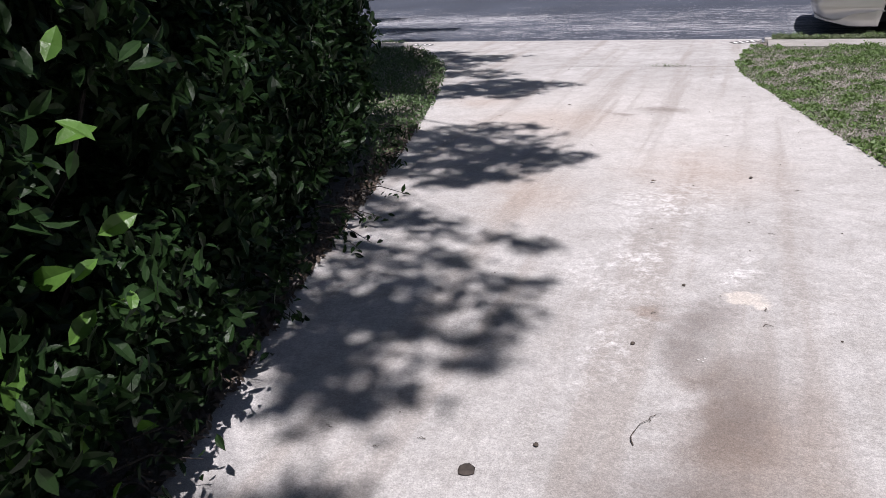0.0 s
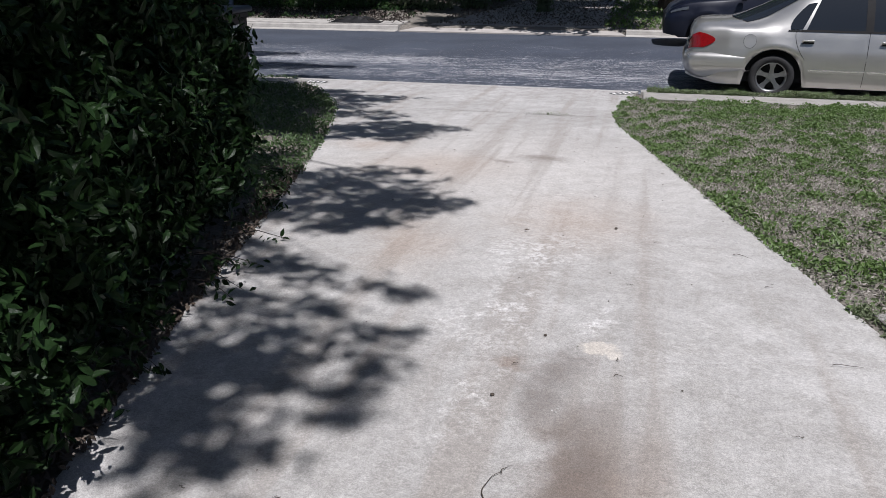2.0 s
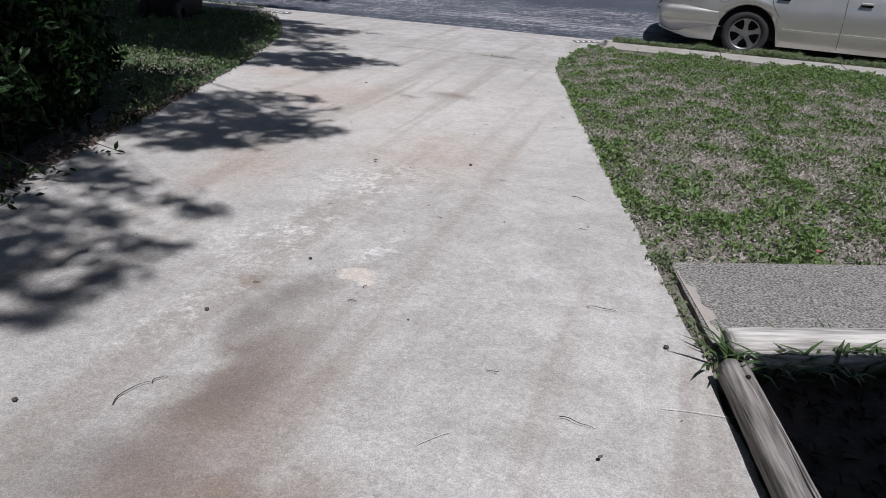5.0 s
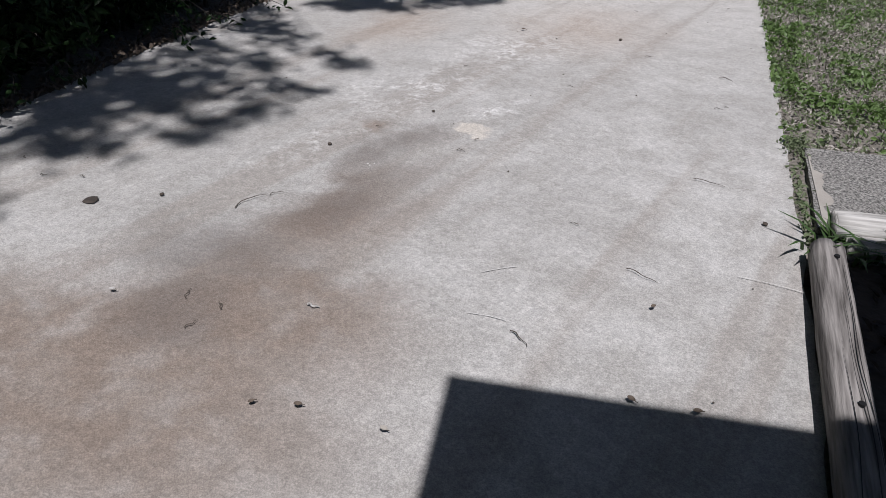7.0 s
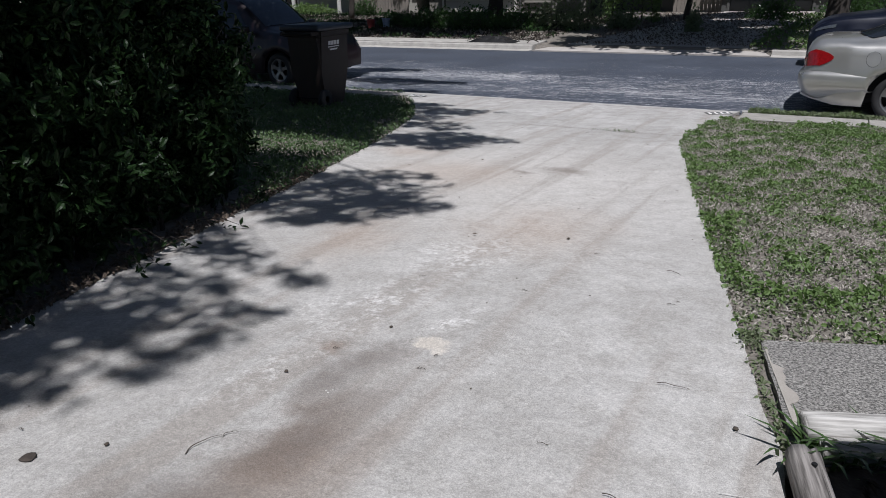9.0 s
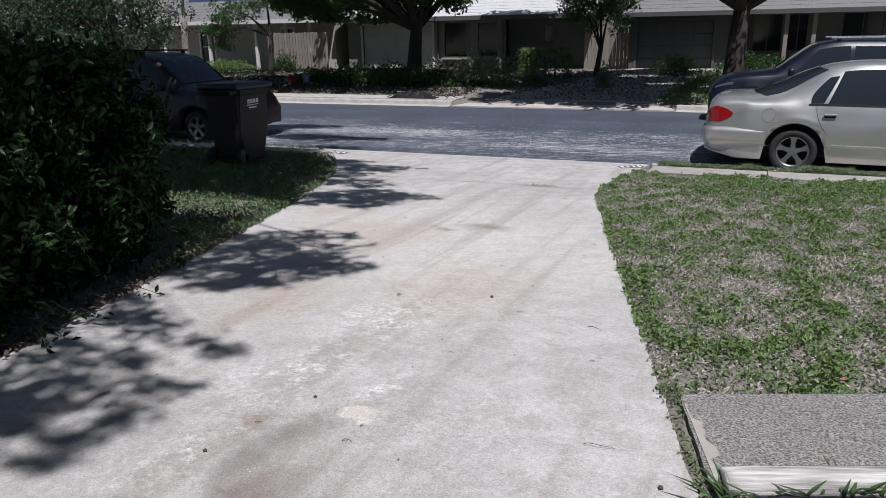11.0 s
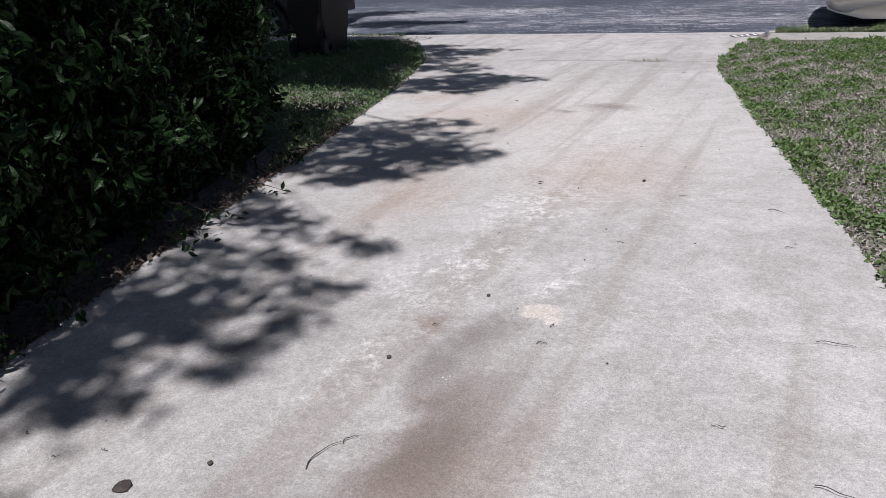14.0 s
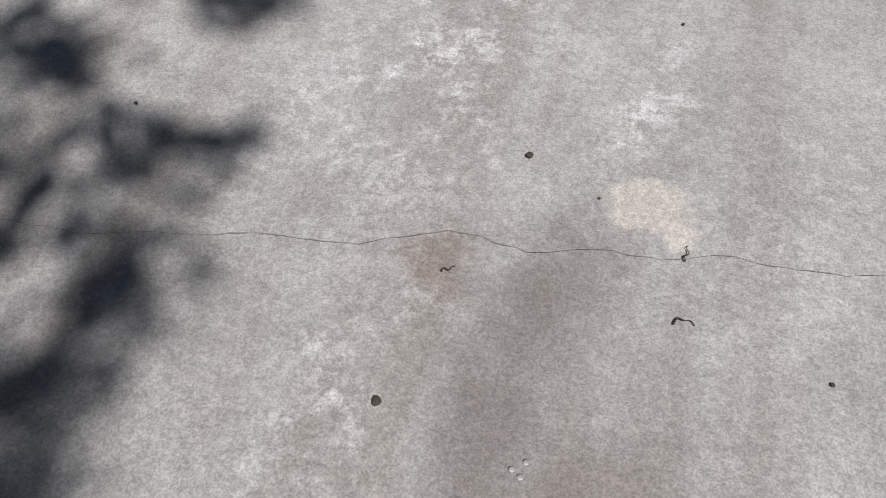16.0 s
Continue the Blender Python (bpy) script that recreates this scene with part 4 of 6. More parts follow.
def add_wheel(car, x, y, side, spokes=5, r=0.318):
    hub = part("wheel", lathe([(0.03, side * 0.02), (0.09, side * 0.015), (0.2, -side * 0.02), (0.2, -side * 0.12), (0.03, -side * 0.12)]), M_DARK, car, "dark wheel drum behind the spokes")
    hub.location = (x, y, r)
    tyre = part("tyre", lathe([(0.215, 0.085), (0.235, 0.1), (r - 0.03, 0.1), (r - 0.006, 0.08), (r, 0.04), (r, -0.04), (r - 0.006, -0.08), (r - 0.03, -0.1), (0.215, -0.1), (0.215, 0.085)]), M_TYRE, hub, "black rubber tyre", True)
    rim = lathe([(0.222, side * 0.075), (0.222, side * 0.09), (0.2, side * 0.088), (0.195, side * 0.03), (0.195, -side * 0.03)])
    part("rim", rim, M_RIM, hub, "silver alloy rim", True)
    for k in range(spokes):
        a = 2 * math.pi * k / spokes + 0.3
        bm = bmesh.new()
        for (ra, wa), (rb, wb) in (((0.03, 0.036), (0.12, 0.026)), ((0.12, 0.026), (0.205, 0.05))):
            vs = []
            for rad, w, lift in ((ra, wa, 0.062), (rb, wb, 0.072)):
                for s in (-1, 1):
                    for d in (0, -0.03):
                        vs.append(bm.verts.new((rad * math.cos(a) - s * w * math.sin(a), side * (lift + d), rad * math.sin(a) + s * w * math.cos(a))))
            for f in ((0, 2, 6, 4), (1, 5, 7, 3), (0, 4, 5, 1), (2, 3, 7, 6)):
                bm.faces.new([vs[i] for i in f])
        bmesh.ops.recalc_face_normals(bm, faces=bm.faces)
        part("spoke", bm, M_RIM, hub)
    part("hub_cap", tube((0, side * 0.03, 0), (0, side * 0.08, 0), 0.05, 0.042, 16), M_RIM, hub)


def finish_car(car, sh, paint, width, windows, screen, rear, lamps):
    """Skin, glass, wheels and small parts that all cars share."""
    part("body", sh.body(), paint, car, "", True)
    ln = sh.x[-1] - sh.x[0]
    part("underbody", box(ln - 0.5, width - 0.3, 0.5, ((sh.x[0] + sh.x[-1]) / 2, 0, 0.47), 0.08), M_DARK, car, "black underbody and wheel wells")
    for side in (-1, 1):
        for name, fn in windows:
            w = part(name, sh.panel(fn, side), M_TINT, car, "tinted side window glass", True)
        for x in (0, sh.base):
            add_wheel(car, x, side * (width / 2 - 0.13), side)
    part("windscreen", sh.across(screen), M_TINT, car, "curved windscreen glass", True)
    part("rear_window", sh.across(rear), M_TINT, car, "tinted rear window glass", True)


def window_edge(xa, xb, ua, ub, lean_a=0.0, lean_b=0.0, round_a=0.0, round_b=0.0):
    """Window between xa and xb; ends lean and may be rounded off."""
    def f(i, j):
        x0 = xa + lean_a * j + round_a * (2 * j - 1) ** 2
        x1 = xb + lean_b * j - round_b * (2 * j - 1) ** 2
        return x0 + (x1 - x0) * i, ua + (ub - ua) * j
    return f


def silver_saloon():
    car = thing("saloon_car", pose(2.36, 13.58, ROAD_Z - 0.02, 0, 0, -3.5), "silver four-door saloon car parked at the kerb", "car")
    rows = [  # x, top, belt, half width, shoulder, roof half
        (-1.22, 0.86, 0.74, 0.66, 0.64, 0.50), (-1.17, 0.95, 0.82, 0.76, 0.72, 0.58), (-1.05, 1.0, 0.87, 0.83, 0.77, 0.66), (-0.75, 1.02, 0.90, 0.89, 0.80, 0.70),
        (-0.62, 1.03, 0.905, 0.91, 0.82, 0.69), (-0.3, 1.14, 0.905, 0.92, 0.83, 0.66), (0.06, 1.29, 0.90, 0.925, 0.84, 0.60), (0.42, 1.395, 0.895, 0.925, 0.845, 0.575),
        (0.85, 1.432, 0.89, 0.925, 0.845, 0.57), (1.2, 1.436, 0.89, 0.925, 0.845, 0.575), (1.6, 1.385, 0.885, 0.925, 0.845, 0.575), (2.0, 1.23, 0.88, 0.92, 0.84, 0.60), (2.48, 1.00, 0.875, 0.915, 0.835, 0.66),
        (2.8, 0.945, 0.855, 0.91, 0.82, 0.68), (3.2, 0.87, 0.80, 0.88, 0.77, 0.64), (3.55, 0.77, 0.71, 0.80, 0.68, 0.56), (3.75, 0.66, 0.62, 0.68, 0.56, 0.46)]
    rows = [(r[0], 0.31 + (r[1] - 0.31) * 1.10, 0.31 + (r[2] - 0.31) * 1.08, *r[3:]) for r in rows]
    sh = Shell(rows, 2.76, 0.4, 0.19, ((-0.15, 0.38, 0.13), (2.0, 0.32, 0.1)))
    wins = [("rear_quarter_window", window_edge(0.1, 0.33, 3.12, 3.8, 0.2, 0.16, 0.07, 0.0)),
            ("rear_door_window", window_edge(0.38, 1.14, 3.1, 3.9, 0.16, -0.02, 0.0, 0.0)),
            ("front_door_window", window_edge(1.24, 2.32, 3.1, 3.9, -0.02, -0.6, 0.0, 0.0))]
    finish_car(car, sh, M_SILVER, 1.85, wins,
               lambda i, s: (1.66 + 0.74 * i - 0.03 * s, 7 - 2.75 * s * (0.93 + 0.04 * i)),
               lambda i, s: (-0.62 + 0.84 * i + (0.2 - 0.08 * i) * s * s, 7 - 2.75 * s * 0.95), None)
    for side in (-1, 1):
        lamp_ = sh.panel(lambda i, j: (-1.215 + 0.38 * i * (1 - 0.75 * abs(1.6 * j - 0.7) ** 1.5), 2.3 + 0.75 * j), side, 0.012, 12, 8)
        part("tail_lamp", lamp_, M_RED, car, "red tail lamp lens", True)
        part("headlamp", sh.panel(lambda i, j: (3.38 + 0.26 * i, 2.3 + 0.6 * j), side, 0.01, 8, 4), M_LAMP, car, "clear headlamp lens", True)
        for xa, xb in ((0.48, 1.2), (1.24, 2.06)):
            part("side_moulding", sh.panel(lambda i, j: (xa + (xb - xa) * i, 1.44 + 0.055 * j), side, 0.014, 6, 1), M_CHROME, car, "bright side moulding strip")
        for x in (0.42, 1.44):
            h = part("door_handle", box(0.16, 0.03, 0.03, (x, side * 0.9, 0.85), 0.01), M_SILVER, car, "silver door handle")
            part("recess", box(0.15, 0.008, 0.035, (x, side * 0.897, 0.828), 0.003), M_DARK, h)
        for x, u0, u1 in ((0.24, 1.9, 3.05), (1.2, 0.4, 3.05), (2.25, 0.4, 3.05)):
            part("door_seam", sh.panel(lambda i, j: (x + 0.006 * i + (0.16 * (1 - j) ** 2 if x < 1 else 0), u0 + (u1 - u0) * j), side, 0.003, 1, 8), M_DARK, car, "dark door gap")
        part("window_surround", sh.panel(window_edge(0.14, 2.36, 3.05, 3.1, 0.0, -0.02), side, 0.008, 16, 1), M_DARK, car, "black window seal")
        part("door_pillar", sh.panel(window_edge(1.14, 1.24, 3.08, 3.92, -0.02, -0.02), side, 0.009, 2, 5), M_DARK, car, "black pillar between the doors")
        mirror = part("door_mirror", box(0.11, 0.2, 0.14, (2.16, side * 1.0, 1.0), 0.045, 3), M_DARK, car, "black door mirror", True)
        part("stalk", box(0.06, 0.1, 0.04, (2.18, side * 0.89, 0.95), 0.01), M_DARK, mirror)
    # rear bumper, boot, plate, fuel flap
    bump = bmesh.new()
    ring = []
    for k in range(25):
        a = math.pi * (k / 24 - 0.5)
        x, y = -1.0 - 0.30 * max(0.0, math.cos(a)) ** 0.45, 0.925 * math.copysign(abs(math.sin(a)) ** 0.55, a)
        if k in (0, 24):
            x = -0.42
        ring.append([bump.verts.new((x + dx, y * s, max(z, 0.4) if k in (0, 24) else z)) for dx, s, z in ((0.16, 0.92, 0.27), (0.06, 0.98, 0.33), (0.0, 1.0, 0.46), (0.0, 1.0, 0.56), (0.025, 0.985, 0.615), (0.1, 0.94, 0.64))])
    for u, v in zip(ring, ring[1:]):
        for k in range(5):
            bump.faces.new((u[k], u[k + 1], v[k + 1], v[k]))
    bmesh.ops.recalc_face_normals(bump, faces=bump.faces)
    part("rear_bumper", bump, M_SILVER, car, "silver rear bumper", True)
    plate = part("number_plate", box(0.012, 0.31, 0.16, (-1.238, 0, 0.68), 0.004), M_WHITE, car, "white number plate with dark bars")
    part("plate_bar", box(0.004, 0.22, 0.05, (-1.247, 0, 0.68)), M_DARK, plate)
    for rad, out, m in ((0.0893, 0.003, M_DARK), (0.0865, 0.005, M_SILVER)):
        ring_ = sh.panel(lambda i, j: (-0.36 + rad * j * math.cos(2 * math.pi * i), 2.6 + rad / 0.3 * j * math.sin(2 * math.pi * i)), -1, out, 24, 2)
        part("fuel_flap", ring_, m, car, "round fuel flap", True)
    # seats seen through the glass
    for x in (0.35, 1.3):
        for y in (-0.38, 0.38):
            part("head_rest", box(0.1, 0.26, 0.2, (x, y, 1.08), 0.05, 3), M_DARK, car, "grey head rest", True)
    return car


def dark_estate(name, m, paint, label, flip=1):
    """A tall dark off-road style family car."""
    car = thing(name, m, label, "car")
    rows = [(-0.95, 1.0, 0.80, 0.74, 0.70, 0.55), (-0.88, 1.45, 0.95, 0.84, 0.78, 0.58), (-0.6, 1.62, 1.0, 0.89, 0.82, 0.62), (0.2, 1.68, 1.0, 0.92, 0.84, 0.64),
            (1.0, 1.69, 0.99, 0.92, 0.84, 0.64), (1.5, 1.62, 0.98, 0.92, 0.84, 0.64), (1.95, 1.34, 0.98, 0.92, 0.84, 0.66), (2.3, 1.10, 0.97, 0.915, 0.83, 0.70),
            (2.7, 1.05, 0.95, 0.91, 0.82, 0.72), (3.15, 0.98, 0.88, 0.88, 0.78, 0.70), (3.4, 0.86, 0.78, 0.80, 0.68, 0.60), (3.52, 0.72, 0.66, 0.66, 0.56, 0.48)]
    sh = Shell(rows, 2.66, 0.39, 0.24)
    wins = [("rear_quarter_window", window_edge(-0.72, -0.12, 3.15, 3.85, 0.1, 0.0, 0.02)),
            ("rear_door_window", window_edge(-0.05, 0.85, 3.13, 3.88)),
            ("front_door_window", window_edge(0.93, 2.0, 3.13, 3.88, 0.0, -0.5))]
    finish_car(car, sh, paint, 1.84, wins,
               lambda i, s: (1.55 + 0.7 * i - 0.03 * s, 7 - 2.75 * s * 0.95), lambda i, s: (-0.91 + 0.14 * i, 7 - 2.75 * s * 0.95), None)
    for side in (-1, 1):
        part("headlamp", sh.panel(lambda i, j: (3.05 + 0.36 * i, 2.68 + 0.22 * j), side, 0.01, 8, 4), M_LAMP, car, "clear headlamp lens", True)
        part("tail_lamp", sh.panel(lambda i, j: (-0.93 + 0.1 * i, 2.2 + 0.7 * j), side, 0.012, 4, 4), M_RED, car, "red tail lamp lens", True)
        rail = part("roof_rail", box(1.9, 0.035, 0.03, (0.35, side * 0.58, 1.725), 0.012), M_CHROME if paint is M_NAVY else M_DARK, car, "roof rail")
        for x in (-0.45, 1.15):
            part("rail_foot", box(0.09, 0.035, 0.06, (x, side * 0.58, 1.69), 0.01), M_DARK, rail)
        part("door_mirror", box(0.12, 0.2, 0.15, (1.98, side * 1.0, 1.08), 0.045, 3), paint, car, "door mirror in the body colour", True)
        for x in (0.1, 1.05):
            part("door_handle", box(0.16, 0.03, 0.04, (x, side * 0.915, 0.90), 0.012), M_CHROME, car, "bright door handle")
        for x in (-0.08, 0.89, 1.98):
            part("door_seam", sh.panel(lambda i, j: (x + 0.006 * i, 0.4 + 2.65 * j), side, 0.003, 1, 8), M_DARK, car, "dark door gap")
    part("grille", box(0.03, 0.8, 0.16, (3.5, 0, 0.62), 0.012), M_DARK, car, "black front grille")
    return car


silver_saloon()
dark_estate("estate_car", pose(4.35, 18.95, ROAD_Z + 0.02, 0, 0, 181), M_NAVY, "dark blue tall estate car with roof rails across the street")
dark_estate("estate_car", pose(-10.75, 13.5, ROAD_Z + 0.01, 0, 0, -2), M_MAROON, "dark maroon tall estate car parked in tree shade at the kerb")


# ---- bin ----
def wheeled_bin(m, label):
    b = thing("wheeled_bin", m, label, "bin")
    bm = bmesh.new()
    lo = [(-0.22, -0.26), (0.22, -0.26), (0.22, 0.26), (-0.22, 0.26)]
    rings = []
    for z, s in ((0.03, 0.96), (0.06, 1.0), (0.5, 1.15), (0.95, 1.3), (0.96, 1.38), (1.02, 1.38)):
        rings.append([bm.verts.new((x * s, y * s - 0.0, z)) for x, y in lo])
    for u, v in zip(rings, rings[1:]):
        for k in range(4):
            bm.faces.new((u[k], u[(k + 1) % 4], v[(k + 1) % 4], v[k]))
    bm.faces.new(rings[0][::-1])
    bm.faces.new(rings[-1])
    edges = [e for e in bm.edges if abs((e.verts[0].co - e.verts[1].co).z) > 0.02]
    bmesh.ops.bevel(bm, geom=edges, offset=0.05, segments=3, affect="EDGES")
    bmesh.ops.recalc_face_normals(bm, faces=bm.faces)
    body = part("body", bm, M_BIN, b, "brown moulded plastic body")
    lid = box(0.66, 0.80, 0.07, (0, 0.0, 1.06), 0.03, 3)
    for v in lid.verts:
        if v.co.z > 1.06:
            v.co.z += 0.05 * (1 - (v.co.x / 0.33) ** 2) - 0.02 * v.co.y
    part("lid", lid, M_LID, b, "dark blue-black domed lid", True)
    part("handle", tube((-0.26, -0.43, 1.0), (0.26, -0.43, 1.0), 0.018), M_DARK, b, "black grab bar")
    for s in (-1, 1):
        part("handle_arm", box(0.035, 0.14, 0.05, (s * 0.25, -0.39, 1.0), 0.01), M_BIN, b)
        w = part("wheel", lathe([(0.04, 0.035), (0.11, 0.035), (0.13, 0.02), (0.13, -0.02), (0.11, -0.035), (0.04, -0.035)], 20), M_TYRE, b, "black rubber wheel", True)
        w.matrix_local = Matrix.Translation((s * 0.25, -0.26, 0.13)) @ Matrix.Rotation(radians(90), 4, "Z")
    part("axle", tube((-0.25, -0.26, 0.13), (0.25, -0.26, 0.13), 0.012), M_DARK, b)
    # white printed emblem on the side: a row of bars over a winged point
    lean = Matrix.Rotation(radians(8), 4, "Y")
    for k in range(4):
        part("emblem_bar", box(0.004, 0.048, 0.055, (0.284, -0.12 + 0.062 * k, 0.86), 0, 2, lean), M_WHITE, body, "white printed bar")
    part("emblem_line", box(0.004, 0.25, 0.012, (0.278, -0.027, 0.81), 0, 2, lean), M_WHITE, body, "white printed line")
    tri = bmesh.new()
    wing = [(-0.09, 0.785), (0.09, 0.785), (0.075, 0.755), (0.03, 0.75), (0.0, 0.68), (-0.03, 0.75), (-0.075, 0.755)]
    tri.faces.new([tri.verts.new((0.276 - 0.14 * (0.79 - z), -0.027 + y, z)) for y, z in wing])
    part("emblem", tri, M_WHITE, body, "white printed winged emblem")
    return b


bin_ = wheeled_bin(pose(-5.27, 10.16, lie(10.16) - 0.02, 0, 0, 2), "dark brown wheeled rubbish bin with a printed emblem on the verge")
bin_.scale = (1.05, 1.14, 1.07)


# ---- plants ----
rng = np.random.default_rng(7)


def leaf_part(name, centres, size, material, parent, label="", spread=None, seed=1, wide=0.42, droop=0.0, kind="", fine=False):
    me = leaves_mesh(name, centres, size, spread, wide, 0.25, seed, droop, fine)
    ob = put(name, me, material, parent, label)
    return tagged(ob, kind=kind)


def build_hedge():
    h = thing("hedge", pose(0, 0, 0), "dense dark green leafy hedge along the driveway", "hedge")
    # leafy sprays on a bulging skin with dark hollows between them
    n = 9000
    y = rng.uniform(-1.6, 5.35, n)
    z = rng.uniform(0.0, 1.0, n) ** 0.85
    crest = rng.random(n) < 0.22
    z[crest] = 1 - rng.exponential(0.03, crest.sum())
    depth = np.where(crest, rng.uniform(0, 2.6, n), rng.exponential(0.1, n))
    hollow = np.array([noise.noise((a * 3.4, b * 4.2, 8)) + 0.6 * noise.noise((a * 8, b * 9, 2)) for a, b in zip(y, z)])
    depth = depth + np.where(crest, 0, np.clip(0.16 - 0.5 * hollow, 0, 0.4))
    topz = np.array([1.40 + 0.10 * noise.noise((0, v * 1.6, 3)) + 0.05 * noise.noise((5, v * 6, 1)) for v in y]) + 0.1 * np.clip(depth / 2.5, 0, 1)
    front = np.array([edge_left(v) for v in y])
    lean = 0.0 + 0.11 * np.sin(np.clip(z, 0, 1) * 3.0) - 0.11 * np.clip((y - 3.4) / 1.5, 0, 1) + 0.10 * np.clip((3.2 - y) / 2, 0, 1) * (z > 0.15)
    end = np.clip((y - 4.75) / 0.6, 0, 1)
    C = np.stack([front + lean - depth - 0.12 * end, y, np.array([lie(v) for v in y]) + 0.03 + z * topz], 1)
    C = C[~((z < 0.14) & (rng.random(n) < 0.7)) & (rng.random(n) > 0.75 * end * (z > 0.8))]
    way = np.stack([rng.normal(0.55, 0.4, len(C)), rng.normal(0, 0.5, len(C)), rng.normal(0.35, 0.45, len(C))], 1)
    way /= np.linalg.norm(way, axis=1)[:, None]
    P, face = [], []
    for s in np.linspace(-0.5, 0.5, 8):
        P.append(C + way * s * 0.2 + rng.normal(0, 0.02, C.shape))
        face.append(np.stack([rng.normal(0.6, 0.3, len(C)), rng.normal(0, 0.4, len(C)), np.full(len(C), 0.9)], 1))
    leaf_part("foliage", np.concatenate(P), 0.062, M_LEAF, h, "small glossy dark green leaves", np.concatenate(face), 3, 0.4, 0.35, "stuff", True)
    # the closed inside of the hedge
    m = 26000
    y = rng.uniform(-1.6, 5.2, m)
    P = np.stack([np.array([edge_left(v) for v in y]) - 0.3 - rng.exponential(0.2, m), y, np.array([lie(v) for v in y]) + rng.uniform(0.02, 1.38, m)], 1)
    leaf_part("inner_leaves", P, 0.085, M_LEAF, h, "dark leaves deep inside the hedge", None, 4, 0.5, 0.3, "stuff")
    # larger fresh leaves that stand out near the drive's head
    m = 70
    y = rng.uniform(0.9, 1.9, m)
    zz = rng.uniform(0.25, 1.45, m)
    P = np.stack([np.array([edge_left(v) for v in y]) + 0.10 + rng.normal(0, 0.05, m), y, 0.6 + zz - 0.05], 1)
    leaf_part("shoot_leaves", P, 0.085, M_FRESH, h, "larger bright green shoot leaves", np.tile([0.6, -0.2, 0.8], (m, 1)), 5, 0.5, 0.5, "stuff", True)
    # stems
    for k in range(46):
        y0 = -1.3 + 6.4 * k / 45 + rng.uniform(-0.05, 0.05)
        x0 = edge_left(y0) - rng.uniform(0.25, 0.7)
        p = [(x0, y0, lie(y0) - 0.03)]
        for s in range(1, 5):
            p.append((x0 + rng.normal(0, 0.09) * s * 0.6, y0 + rng.normal(0, 0.08) * s * 0.6, lie(y0) + 0.3 * s))
        part("stem", limb(p, 0.016, 0.005, 5), M_BARK, h)
    # twiggy sprays that hang out over the concrete
    pts = []
    for k in range(26):
        y0 = rng.uniform(1.3, 5.2)
        a = np.array([edge_left(y0) - 0.05, y0, lie(y0) + rng.uniform(0.05, 0.3)])
        b = a + np.array([rng.uniform(0.12, 0.3), rng.uniform(-0.15, 0.15), -rng.uniform(0.0, 0.12)])
        b[2] = max(b[2], lie(b[1]) + 0.015)
        part("twig", limb([a, (a + b) / 2 + [0, 0, 0.04], b], 0.004, 0.0015, 4), M_BARK, h)
        for s in np.linspace(0.3, 1, 9):
            q = a + (b - a) * s + rng.normal(0, 0.018, 3)
            q[2] = max(q[2], lie(q[1]) + 0.012)
            pts.append(q)
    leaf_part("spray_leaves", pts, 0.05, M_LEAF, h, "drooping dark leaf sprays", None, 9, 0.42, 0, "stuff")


M_FRESH = leaf_mat("fresh shoot leaf", (0.03, 0.08, 0.016), (0.1, 0.21, 0.04), 0.4)
build_hedge()

